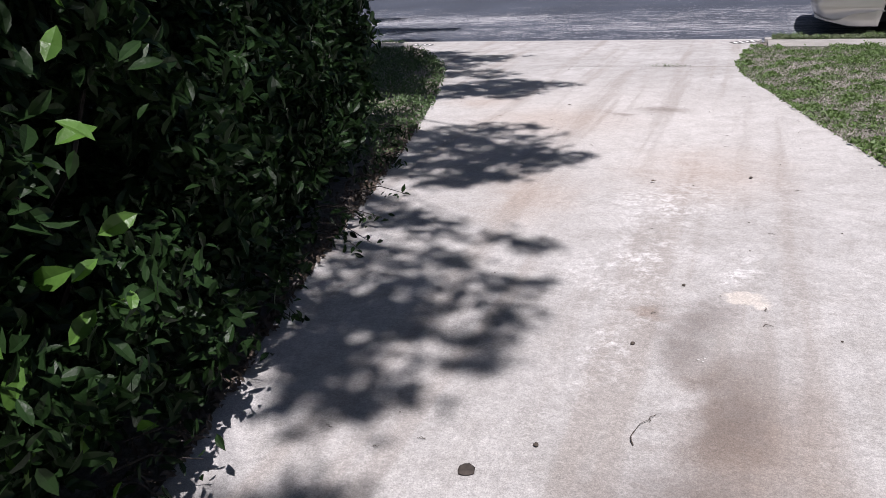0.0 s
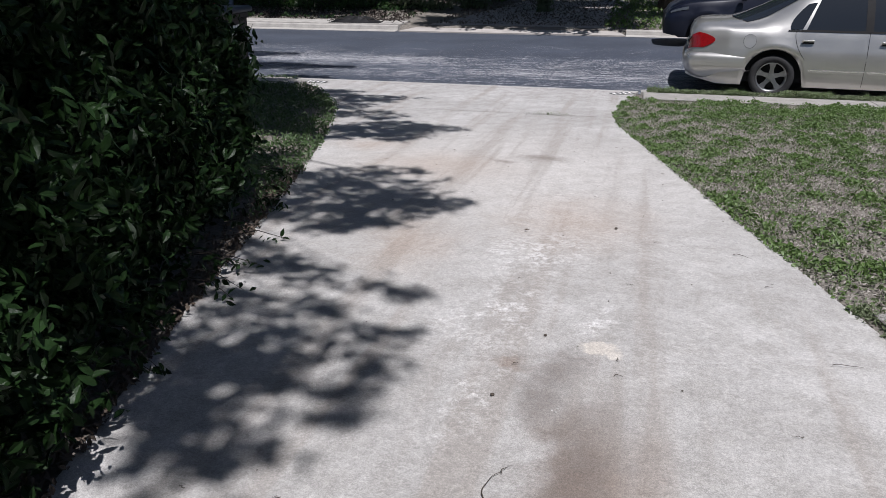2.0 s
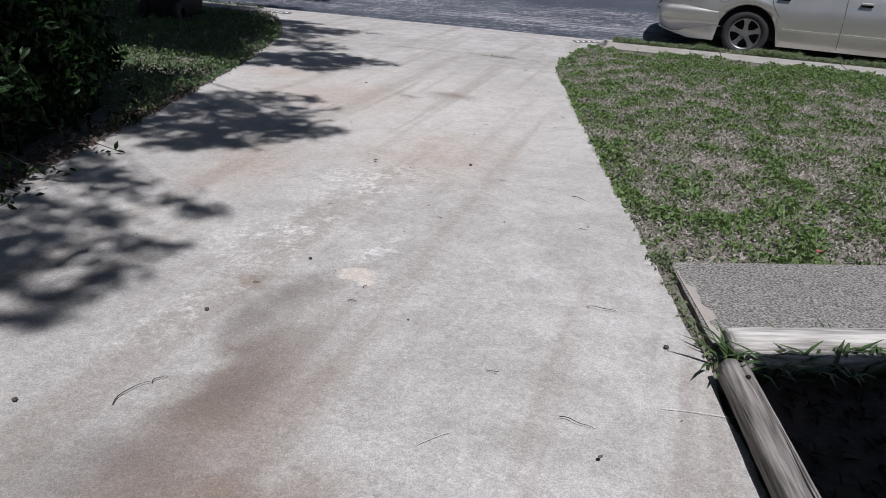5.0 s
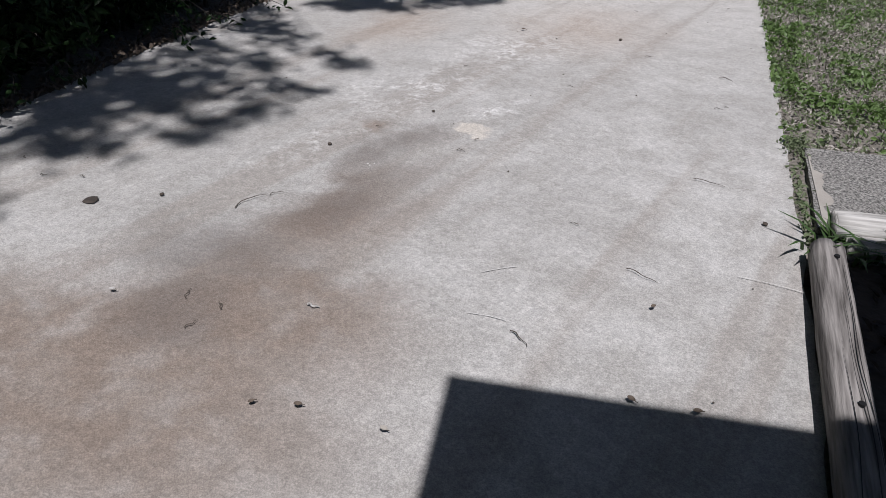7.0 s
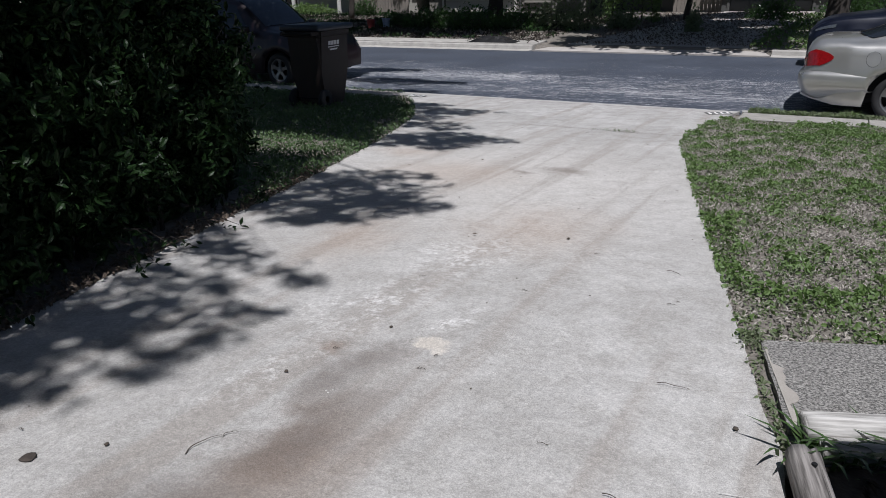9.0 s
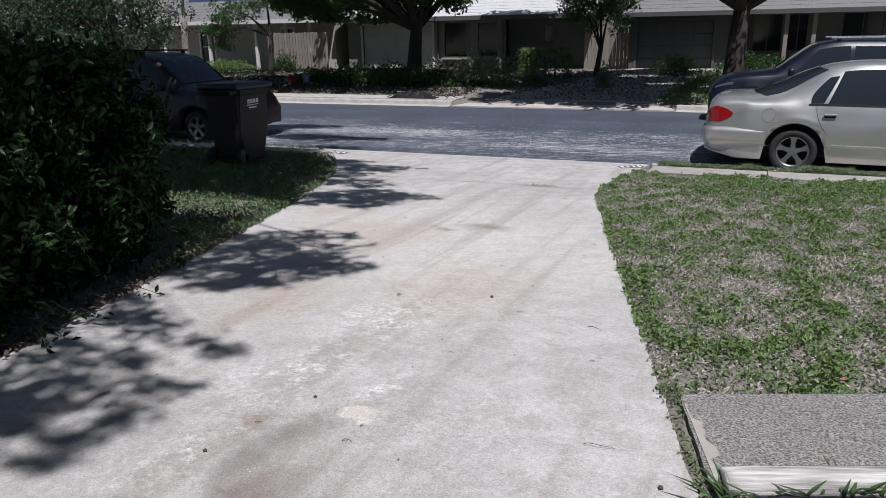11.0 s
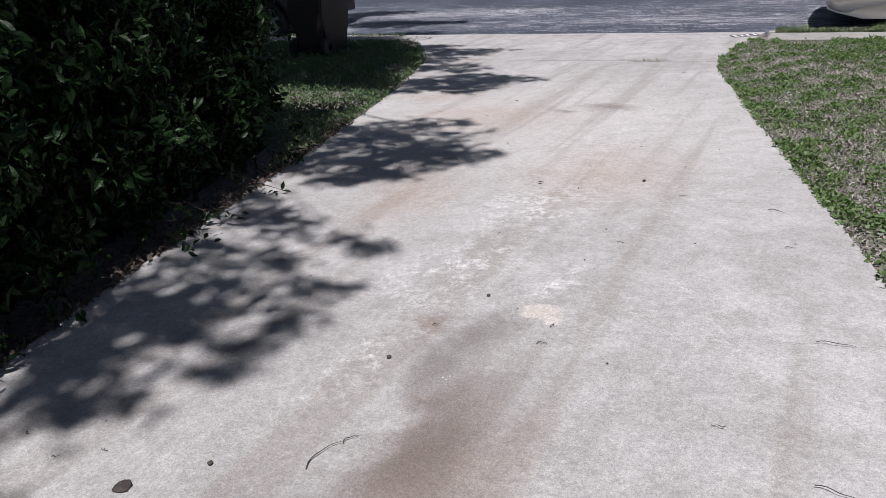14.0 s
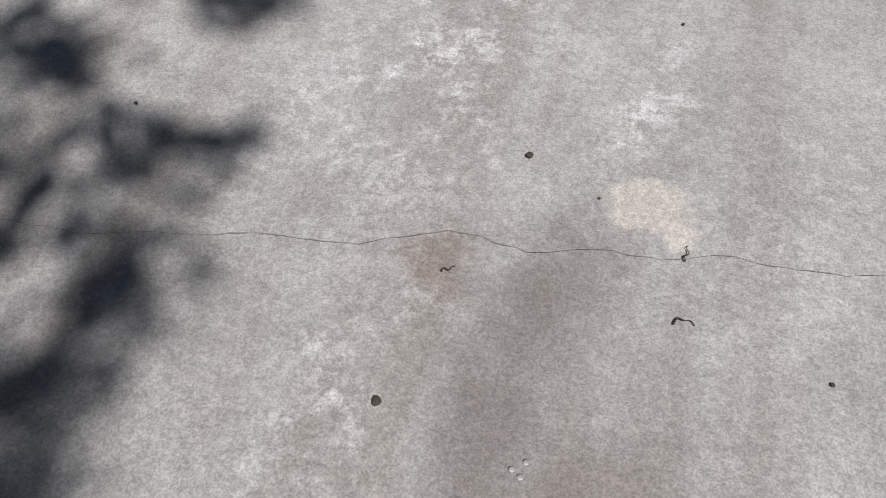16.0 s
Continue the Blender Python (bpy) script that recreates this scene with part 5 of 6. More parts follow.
# shade on the ground that each bough of the tall tree over the drive throws: x, y, half sizes, closeness
BOUGHS = [(-1.0, 2.86, 0.26, 0.24, 1.7), (-1.18, 3.06, 0.24, 0.18, 1.4), (-1.15, 2.7, 0.2, 0.14, 1.0), (-0.92, 2.52, 0.2, 0.13, 1.1), (-0.74, 2.5, 0.17, 0.13, 1.0), (-0.84, 3.22, 0.24, 0.15, 1.1), (-0.5, 3.13, 0.11, 0.06, 0.7), (-1.28, 3.4, 0.2, 0.16, 0.7), (-0.5, 2.76, 0.12, 0.06, 0.5), (-0.86, 2.33, 0.15, 0.07, 0.6), (-0.56, 3.4, 0.1, 0.07, 0.7), (-0.86, 3.58, 0.16, 0.08, 0.6),
          (-1.35, 4.0, 0.27, 0.17, 0.8), (-1.48, 3.65, 0.2, 0.14, 0.8), (-0.95, 3.9, 0.24, 0.08, 0.7), (-0.66, 3.87, 0.16, 0.05, 0.6), (-1.08, 3.62, 0.2, 0.09, 0.6), (-1.62, 4.3, 0.2, 0.14, 0.7),
          (-1.52, 5.5, 0.42, 0.5, 0.95), (-1.15, 5.3, 0.36, 0.42, 0.85), (-0.85, 5.45, 0.22, 0.2, 0.6), (-1.5, 6.12, 0.34, 0.28, 0.7), (-1.3, 4.82, 0.3, 0.22, 0.8), (-1.75, 4.95, 0.26, 0.26, 0.9), (-1.05, 5.95, 0.18, 0.14, 0.5), (-1.95, 5.8, 0.24, 0.4, 0.9),
          (-2.1, 8.1, 0.52, 0.5, 1.1), (-1.62, 8.3, 0.26, 0.2, 0.8), (-2.65, 8.9, 0.42, 0.32, 0.8), (-2.0, 7.62, 0.3, 0.16, 0.7), (-2.55, 7.8, 0.3, 0.4, 1.0), (-3.2, 10.2, 0.6, 0.34, 1.1), (-2.6, 10.46, 0.28, 0.07, 0.7), (-3.1, 9.5, 0.35, 0.26, 0.9), (-3.9, 10.7, 0.5, 0.3, 1.0),
          (-7.3, 15.1, 0.9, 0.3, 1.2), (-6.2, 13.75, 1.1, 0.34, 1.2), (-5.1, 13.87, 0.4, 0.15, 1.0), (-5.3, 12.75, 0.6, 0.2, 0.9), (-0.78, 1.86, 0.2, 0.14, 0.9), (-0.6, 1.68, 0.16, 0.14, 0.9), (-0.53, 1.94, 0.13, 0.09, 0.7), (-0.62, 1.5, 0.14, 0.1, 0.6), (-0.56, 2.92, 0.1, 0.06, 0.2)]


def shade_tree():
    t = thing("pecan_tree", pose(-6.35, 7.1, lie(7.1) - 0.03), "tall spreading shade tree with dark trunk beside the driveway", "tree")
    base = Vector(t.location)
    part("trunk", limb([(0, 0, 0), (0.03, 0.02, 0.4), (0.0, 0.05, 1.4), (0.08, 0.0, 2.4), (0.12, -0.1, 3.4)], 0.27, 0.19, 12), M_BARK, t, "dark furrowed trunk", True)
    fall = Vector((SUN.x / SUN.z, SUN.y / SUN.z))
    pts, small, tips = [], [], []
    for x, y, a, b, close in BOUGHS:
        zc = rng.uniform(7.2, 8.4)
        for c in range(max(4, int(close * 360 * a * b))):
            ang, rad = rng.uniform(0, 2 * math.pi), rng.random() ** 0.55
            cx, cy = x + a * rad * math.cos(ang), y + b * rad * math.sin(ang)
            m = 13
            g = np.stack([cx + rng.normal(0, 0.075, m), cy + rng.normal(0, 0.05, m)], 1)
            z = zc + rng.normal(0, 0.15, m)
            hgt = z - np.array([lie(v) if v < 12 else ROAD_Z for v in g[:, 1]])
            small.append(np.stack([g[:, 0] + hgt * fall.x, g[:, 1] + hgt * fall.y, z], 1))
        hgt = zc - lie(y)
        tips.append(Vector((x + hgt * fall.x, y + hgt * fall.y, zc)))
    # closed part of the crown over hedge and verge, stretched unseen to deepen the shade
    n = 330000
    gx, gy = rng.uniform(-12, 0.3, n), rng.uniform(-6.5, 15, n)
    dens = np.array([noise.noise((u * 0.55, v * 0.55, 3)) + 0.5 * noise.noise((u * 1.7, v * 1.7, 6)) for u, v in zip(gx, gy)])
    left = np.array([edge_left(v) for v in gy])
    lit = ((gx + 3.4) / 0.9) ** 2 + ((gy - 7.1) / 0.45) ** 2 < 1
    ok = (gx < left - 0.1 - 0.4 * rng.random(n) ** 2) & (dens > -0.62) & ~lit & ~((gy > 12.0) & (gx > -7.4))
    gx, gy = gx[ok], gy[ok]
    z = rng.uniform(5.4, 8.0, len(gx))
    hgt = z - np.array([lie(v) for v in gy])
    pts.append(np.stack([gx + hgt * fall.x, gy + hgt * fall.y, z], 1))
    P = np.concatenate(pts)
    leaf_part("crown", P - np.array(base), 0.145, M_TREELEAF, t, "dense crown of narrow green leaflets", None, 11, 0.36, 0.3, "stuff")
    leaf_part("bough_leaves", np.concatenate(small) - np.array(base), 0.11, M_TREELEAF, t, "narrow green leaflets of the outer boughs", None, 12, 0.36, 0.3, "stuff")
    top = Vector((0.12, -0.1, 3.4))
    for k, tip in enumerate(tips):
        e = tip - base
        mid = top.lerp(e, 0.5) + Vector((0, 0, 0.5))
        part("bough", limb([top, mid, e], 0.035, 0.004, 6), M_BARK, t)


shade_tree()


def inside_lawn(n, x0, x1, y0, y1, seed, cut=0.0, f=1.3):
    r = np.random.default_rng(seed)
    x, y = r.uniform(x0, x1, n), r.uniform(y0, y1, n)
    d = np.array([noise.noise((a * f, b * f, seed)) + 0.6 * noise.noise((a * f * 3.1, b * f * 3.1, seed + 1)) + 0.3 * noise.noise((a * f * 9, b * f * 9, 2)) for a, b in zip(x, y)])
    return x, y, d, r


def ground_at(x, y):
    return lie(y) - 0.025 + 0.02 * noise.noise((x * 0.8, y * 0.8, 0))


def scatter(name, x, y, zlow, zhigh, size, material, label, seed, wide=0.5, flat=2.2):
    r = np.random.default_rng(seed)
    z = np.array([ground_at(a, b) for a, b in zip(x, y)]) + 0.012 + r.uniform(zlow, zhigh, len(x))
    me = leaves_mesh(name, np.stack([x, y, z], 1), size, np.tile([0, 0, flat], (len(x), 1)), wide, 0.2, seed)
    return tagged(put(name, me, material), label, "grass", kind="stuff")


def blades(name, x, y, length, width, material, label, seed, bend=0.5, parent=None, z=None, low=0.5):
    """Bent grass blades, one mesh."""
    r = np.random.default_rng(seed)
    n = len(x)
    z0 = np.array([ground_at(a, b) for a, b in zip(x, y)]) if z is None else np.asarray(z)
    a = r.uniform(0, 2 * math.pi, n)
    L = length * r.uniform(low, 1.3, n)
    d = np.stack([np.cos(a), np.sin(a)], 1)
    s = np.stack([-np.sin(a), np.cos(a)], 1) * width
    V, F = [], []
    for k, (t, w) in enumerate(((0, 0.8), (0.35, 1.0), (0.7, 0.75), (1.0, 0.05))):
        off = bend * L * t * t
        h = L * (t - 0.45 * bend * t * t)
        for sg in (-0.5, 0.5):
            V.append(np.stack([x + d[:, 0] * off + s[:, 0] * sg * w, y + d[:, 1] * off + s[:, 1] * sg * w, z0 + h], 1))
    V = np.stack(V, 1).reshape(-1, 3)
    base = np.arange(n)[:, None] * 8
    F = np.concatenate([base + np.array([[2 * k, 2 * k + 1, 2 * k + 3, 2 * k + 2]]) for k in range(3)], 1).reshape(-1, 4)
    me = bpy.data.meshes.new(name)
    me.from_pydata(V.tolist(), [], F.tolist())
    ob = put(name, me, material, parent)
    return tagged(ob, label, "" if parent else "grass", kind="stuff")


# front lawn
def beyond(y):
    """Where the lawn begins beside the drive and past the walk."""
    return np.array([edge_right(v) for v in y])


def past_walk(x, y):
    return (y > 4.22 + (x - 1.57) * 0.424) & (y < 11.42)


def patch(x, y, seed):
    """How green the lawn is at a place: tufts a hand wide inside larger patches."""
    return np.array([0.3 * noise.noise((a * 1.1, b * 0.9, seed)) + 0.75 * noise.noise((a * 4.0, b * 3.2, seed + 3)) + 0.65 * noise.noise((a * 9.0, b * 8.0, seed + 5)) for a, b in zip(x, y)])


r = np.random.default_rng(21)
x, y = r.uniform(0.1, 7.5, 330000), r.uniform(4.0, 11.4, 330000)
k_ = (x > beyond(y) - 0.03 * r.random(len(x))) & past_walk(x, y)
x, y = x[k_], y[k_]
green = patch(x, y, 21) + 0.3 * np.exp(-(x - beyond(y)) / 0.16) + 0.30 * np.clip((y - 9.3) / 1.2, 0, 1) * (x > 1.2)
lush = green > 0.25 + 0.16 * r.normal(size=len(x))
dusty = (green > -0.2 + 0.25 * r.normal(size=len(x))) & ~lush & (r.random(len(x)) < 0.5)
bare = ~lush & ~dusty & (r.random(len(x)) < 0.42)
tuft = np.clip(green[lush] - 0.2, 0, 0.8)
scatter("lawn_weeds", x[lush], y[lush], 0.0, 0.02 + 0.07 * tuft, 0.027, M_GRASS, "tufts of low green broad-leaved weeds in the front lawn", 22, 0.6, 1.2)
scatter("dusty_weeds", x[dusty], y[dusty], 0.0, 0.025, 0.023, M_DUSTY, "dusty grey-green lawn weeds", 26, 0.5, 1.2)
scatter("leaf_litter", x[bare], y[bare], -0.004, 0.014, 0.023, M_LITTER, "dry pale leaf litter between the weeds", 24, 0.4, 3.2)
x, y, d, r = inside_lawn(16000, 0.1, 8.5, 4.2, 11.4, 27)
ok = (x > beyond(y)) & past_walk(x, y) & (d > 0.1)
blades("lawn_grass", x[ok], y[ok], 0.05, 0.004, M_DUSTY, "thin short grass blades in the lawn", 28)
# weeds that spill over the seam at the walkway's corner
x, y = rng.normal(1.51, 0.03, 260), rng.normal(4.2, 0.05, 260)
scatter("corner_weeds", x, y, 0.0, 0.045, 0.016, M_DUSTY, "grey-green weeds spilling over the walkway's corner", 47, 0.5, 1.0)
# strip between sidewalk and kerb
x, y, d, r = inside_lawn(26000, 0.55, 8.5, 11.99, 12.22, 31, 0, 2)
clump = np.array([noise.noise((a * 1.7, 4, 2)) + 0.6 * noise.noise((a * 5.5, b * 4, 7)) for a, b in zip(x, y)])
ok = clump > -0.28 + 0.2 * r.normal(size=len(x))
scatter("verge_weeds", x[ok], y[ok], 0.0, 0.05 + 0.07 * np.clip(clump[ok], 0, 1), 0.032, M_DUSTY, "uneven low weeds along the kerb", 33, 0.45, 0.9)
ok &= (r.random(len(x)) < 0.3) & (clump > 0)
blades("verge_grass", x[ok], y[ok], 0.12, 0.005, M_GRASS, "green grass tufts along the kerb", 32)
# verge beyond the hedge
x, y, d, r = inside_lawn(110000, -11, -1.9, 4.6, 12.1, 41)
lx = np.array([edge_left(v) for v in y])
ok = (x < lx + 0.05 * r.random(len(x))) & ~((y > 11.33) & (y < 11.97)) & ~((x > lx - 1.2) & (y < 5.2) & (x < lx - 0.1)) & (d > -0.45)
scatter("verge_weeds", x[ok], y[ok], 0.0, 0.06, 0.032, M_VERGE, "dense green weeds on the verge past the hedge", 42, 0.55, 1.2)
x, y, d, r = inside_lawn(9000, -11, -1.9, 5.0, 12.1, 43)
lx = np.array([edge_left(v) for v in y])
ok = (x < lx) & ~((y > 11.33) & (y < 11.97)) & (d > -0.1)
blades("verge_blades", x[ok], y[ok], 0.13, 0.006, M_BLADE, "taller grass blades on the verge", 44)
x, y = rng.normal(-0.55, 0.12, 70), rng.normal(9.55, 0.015, 70)
blades("joint_weeds", x, y, 0.06, 0.004, M_DUSTY, "tiny dry weeds in the driveway joint", 45, 0.9, None, np.array([lie(v) for v in y]) + 0.004)
# small weeds in the seam beside the walkway
x = rng.uniform(0, 1, 300)
y = 3.35 + x * 0.95
xx = np.array([edge_right(v) for v in y]) + rng.normal(0.022, 0.014, 300) + (0.05 * (y > 4.0))
scatter("seam_weeds", xx, y, 0.0, 0.03, 0.02, M_DUSTY, "small dry weeds in the seam beside the walkway", 46, 0.5, 1.0)


def tree(name, at, height, r0, crown, leaves, size, leafmat, bark, label, shade_lobes=(), seed=1, open_=0.35):
    """crown: list of (x, y, z, rx, ry, rz) lobes from the foot. Further lobes, out of view, only throw shade."""
    g = np.random.default_rng(seed)
    t = thing(name, pose(*at), label, "tree")
    top = Vector((0.15, 0, height))
    part("trunk", limb([(0, 0, -0.1), (0.02, 0, 0.2 * height), (0.1, 0.03, 0.6 * height), top], r0 * 1.2, r0 * 0.8, 10), bark, t, "", True)
    pts = []
    for k, (x, y, z, rx, ry, rz) in enumerate((*crown, *shade_lobes)):
        if k == len(crown):
            leaf_part("crown", np.concatenate(pts), size, leafmat, t, "", None, seed, 0.42, 0.2, "stuff")
            pts, size = [], 0.25
        c = Vector((x, y, z))
        part("limb", limb([top - Vector((0, 0, 0.15)), top.lerp(c, 0.5) + Vector((0, 0, 0.25)), c], r0 * 0.55, r0 * 0.12, 6), bark, t)
        m = leaves // (len(crown) + len(shade_lobes))
        nc = max(6, m // 40)
        v = g.normal(size=(nc, 3))
        v /= np.linalg.norm(v, axis=1)[:, None]
        v *= g.uniform(open_, 1.05, nc)[:, None]
        cc = np.array([x, y, z]) + v * [rx, ry, rz]
        pts.append((cc[:, None, :] + g.normal(0, 0.16, (nc, 40, 3)) * [1, 1, 0.7]).reshape(-1, 3))
    leaf_part("crown", np.concatenate(pts), size, leafmat, t, "", None, seed, 0.42, 0.2, "stuff")
    return t


G = lambda y: lie(y) - 0.02
# second lobe lists: unseen canopy added to shade yards and house fronts
tree("yard_tree", (-10.15, 27, G(27)), 2.0, 0.26, [(-2.2, 0, 3.0, 1.8, 1.6, 0.9), (-3.6, -0.5, 2.7, 1.0, 1.0, 0.5), (0.0, 0, 3.6, 1.7, 2, 1.1), (1.4, 0, 3.2, 1.0, 1.2, 0.7), (-4.6, -0.3, 3.2, 1.4, 1.2, 0.7), (-0.6, 1, 4.8, 2.2, 2.2, 1.0)], 62000, 0.17, M_TREELEAF, M_BARK, "dark forked yard tree with a broad crown across the street", [(-1.5, -3, 5.0, 2.8, 1.8, 0.6), (2.5, -2.8, 4.9, 2.4, 1.8, 0.6), (-4.6, -2.0, 4.9, 2.2, 2.0, 0.6), (-7.2, -5.0, 5.0, 2.2, 1.7, 0.5), (-4.5, -5.3, 5.0, 2.3, 1.7, 0.5), (-1.5, -5.4, 5.0, 2.3, 1.7, 0.5), (1.5, -5.2, 5.0, 2.2, 1.7, 0.5), (-3, 3, 5.2, 2.6, 1.8, 0.6), (3, 3, 5.2, 2.6, 1.8, 0.6)], seed=51)
tree("yard_tree", (-3.7, 29, G(29)), 1.1, 0.10, [(-0.3, 0, 2.2, 1.0, 0.9, 0.8), (0.5, 0, 2.4, 0.9, 0.9, 0.9), (0, 0.2, 3.3, 1.0, 0.9, 0.8), (-0.8, 0, 2.6, 0.6, 0.6, 0.6)], 4500, 0.12, M_TREELEAF, M_BARK, "small multi-stemmed yard tree with a dense dark crown", seed=52)
tree("yard_tree", (1.05, 26, G(26)), 2.4, 0.28, [(-1.4, 0, 4.2, 1.6, 1.5, 0.8), (1.6, 0, 3.9, 1.8, 1.6, 1.0), (3.6, 0.3, 3.6, 1.6, 1.5, 0.8), (0.4, 0.5, 5.2, 2.4, 2, 1.0)], 76000, 0.15, M_TREELEAF, M_BARK, "large dark tree shading the house across the street", [(-3.0, -1.0, 4.9, 1.9, 1.9, 0.6), (-2.6, -3.2, 4.8, 2.2, 1.8, 0.6), (-0.5, -3.6, 4.9, 2.2, 1.7, 0.6), (-5.2, -2.4, 5.0, 1.9, 1.8, 0.5), (-2.0, 3.2, 5.2, 2.4, 1.8, 0.6), (-3.6, -5.7, 5.0, 2.2, 1.5, 0.5), (-1.2, -6.0, 5.0, 2.0, 1.5, 0.5), (-4.4, 0.6, 5.1, 1.8, 1.8, 0.5)], seed=53)
tree("pale_tree", (-21.8, 28, G(28)), 2.6, 0.16, [(-1.3, 0, 3.0, 1.1, 0.8, 0.7), (-2.3, 0, 2.6, 0.8, 0.8, 0.6), (0.4, 0, 4.2, 0.9, 0.8, 0.6)], 2600, 0.13, M_STRAW, M_PALEBARK, "half-bare yard tree with pale dry leaves", seed=54)
tree("yard_tree", (-18.0, 29, G(29)), 1.8, 0.12, [(-1.8, 0, 2.6, 1.2, 1, 0.9), (0, 0, 3.4, 1.6, 1, 0.9), (-2.6, 0, 1.8, 0.8, 0.8, 0.8)], 4000, 0.13, M_TREELEAF, M_BARK, "leafy green tree in front of the cream house", seed=55)
tree("oak_tree", (-17.5, 19.8, G(21)), 2.2, 0.3, [(0, 0, 2.2, 2.6, 2.4, 1.3), (-2.6, 0, 2.8, 2.4, 2, 1.4), (0.5, -0.5, 4.2, 3.0, 2.4, 1.4), (-4.5, 0, 2.4, 2.2, 2, 1.5)], 24000, 0.12, M_OAK, M_BARK, "big low-branched dark green tree beyond the hedge", seed=56)


def shrub(name, at, r, n, size, leafmat, label, seed, group=""):
    g = np.random.default_rng(seed)
    s = thing(name, pose(*at), label, "shrub", group)
    v = g.normal(size=(n, 3))
    v /= np.linalg.norm(v, axis=1)[:, None]
    v *= g.uniform(0.45, 1.08, n)[:, None]
    v[:, 2] = np.abs(v[:, 2])
    bump = np.array([1 + 0.28 * noise.noise(tuple(p * 2.2)) for p in v])[:, None]
    leaf_part("foliage", v * bump * np.array(r) + [0, 0, 0.03], size, leafmat, s, "", None, seed, 0.45, 0, "stuff")
    for k in range(5):
        a = k * 1.3
        part("stem", limb([(0.03 * math.cos(a), 0.03 * math.sin(a), -0.05), (0.3 * r[0] * math.cos(a), 0.3 * r[1] * math.sin(a), 0.6 * r[2])], 0.018, 0.006, 5), M_BARK, s)


SHRUBS = [((-6.0, 25.0), (0.7, 0.6, 1.0), M_DUSTY, "loose grey-green shrub"), ((-7.2, 25.4), (0.8, 0.6, 1.1), M_DUSTY, "loose grey-green shrub"), ((-8.4, 25.2), (1.0, 0.8, 0.8), M_TREELEAF, "low dark shrub under the tree"), ((-10.0, 25.0), (1.2, 0.8, 0.75), M_TREELEAF, "low dark shrub under the tree"), ((-11.9, 25.3), (1.2, 0.8, 0.7), M_TREELEAF, "low dark shrub under the tree"),
          ((-5.0, 25.6), (0.5, 0.5, 0.5), M_DUSTY, "small grey-green shrub"), ((-13.6, 25.8), (0.9, 0.7, 0.5), M_TREELEAF, "low dark shrub under the tree"), ((-18.7, 31.2), (0.75, 0.6, 0.85), M_TREELEAF, "rounded dark shrub by the porch"), ((-22.4, 31.5), (1.6, 0.6, 0.5), M_GRASS, "low green shrub under the window"), ((-0.9, 29.5), (0.9, 0.6, 0.75), M_TREELEAF, "dark shrub beside the garage"), ((1.6, 30.5), (1.4, 0.7, 0.7), M_TREELEAF, "dark shrub below the window"), ((-2.6, 24.6), (0.25, 0.25, 0.7), M_DUSTY, "thin young shrub")]
for k, ((sx, sy), rad, lm, lab) in enumerate(SHRUBS):
    shrub("shrub", (sx, sy, G(sy)), rad, int(900 * rad[0] + 250), 0.11, lm, lab + " across the street", 60 + k)


def clipped_hedge():
    s = thing("clipped_hedge", pose(-5.4, 28.2, G(28.2)), "clipped square green hedge across the street", "hedge")
    g = np.random.default_rng(90)
    P = np.stack([g.uniform(-0.95, 0.95, 3800), g.uniform(-0.5, 0.5, 3800), g.uniform(0.03, 1.1, 3800)], 1)
    shell = (np.abs(P[:, 0]) > 0.75) | (np.abs(P[:, 1]) > 0.32) | (P[:, 2] > 0.9)
    leaf_part("foliage", P[shell], 0.1, M_GRASS, s, "", None, 91, 0.45, 0, "stuff")
    for k in range(5):
        part("stem", limb([(-0.7 + 0.35 * k, 0, -0.05), (-0.7 + 0.35 * k, 0.05, 0.9)], 0.02, 0.008, 5), M_BARK, s)


clipped_hedge()
# ground cover and lawns across the street
x, y, d, r = inside_lawn(20000, -24, -6.2, 21.6, 31.5, 95, 0, 0.5)
scatter("far_litter", x[d < 0.1], y[d < 0.1], 0.0, 0.03, 0.09, M_DARKSOIL, "dark leaf mulch in the yard across the street", 93, 0.5, 2.0)
scatter("ground_cover", x[d > 0.1], y[d > 0.1], 0.0, 0.13, 0.1, M_LEAF, "dark ground cover in the yard across the street", 96, 0.5, 1.0)
x, y, d, r = inside_lawn(9000, -0.6, 9, 20.8, 31.5, 97, 0, 0.5)
scatter("far_lawn", x, y, 0.0, 0.08, 0.11, M_GRASS, "green shaded lawn across the street", 98, 0.4, 0.8)
x, y = rng.uniform(-5.2, 0, 5000), rng.uniform(21.0, 32.5, 5000)
scatter("fallen_leaves", x, y, 0.03, 0.05, 0.07, M_DEADLEAF, "brown fallen leaves on the driveway across the street", 94, 0.5, 3.0)
# woods behind the houses
g = np.random.default_rng(99)
n = 9000
wx, wy = g.uniform(-90, 70, n), g.uniform(52, 60, n)
hz = np.array([5.0 + 2.0 * noise.noise((v * 0.09, 3, 1)) + 1.2 * noise.noise((v * 0.4, 2, 1)) for v in wx])
me = leaves_mesh("far_woods", np.stack([wx, wy, g.uniform(0, 1, n) ** 0.7 * np.maximum(hz, 1.5)], 1), 1.1, None, 0.6, 0.25, 99)
tagged(put("far_woods", me, M_TREELEAF), "distant dark green trees behind the houses", "woods", kind="stuff")


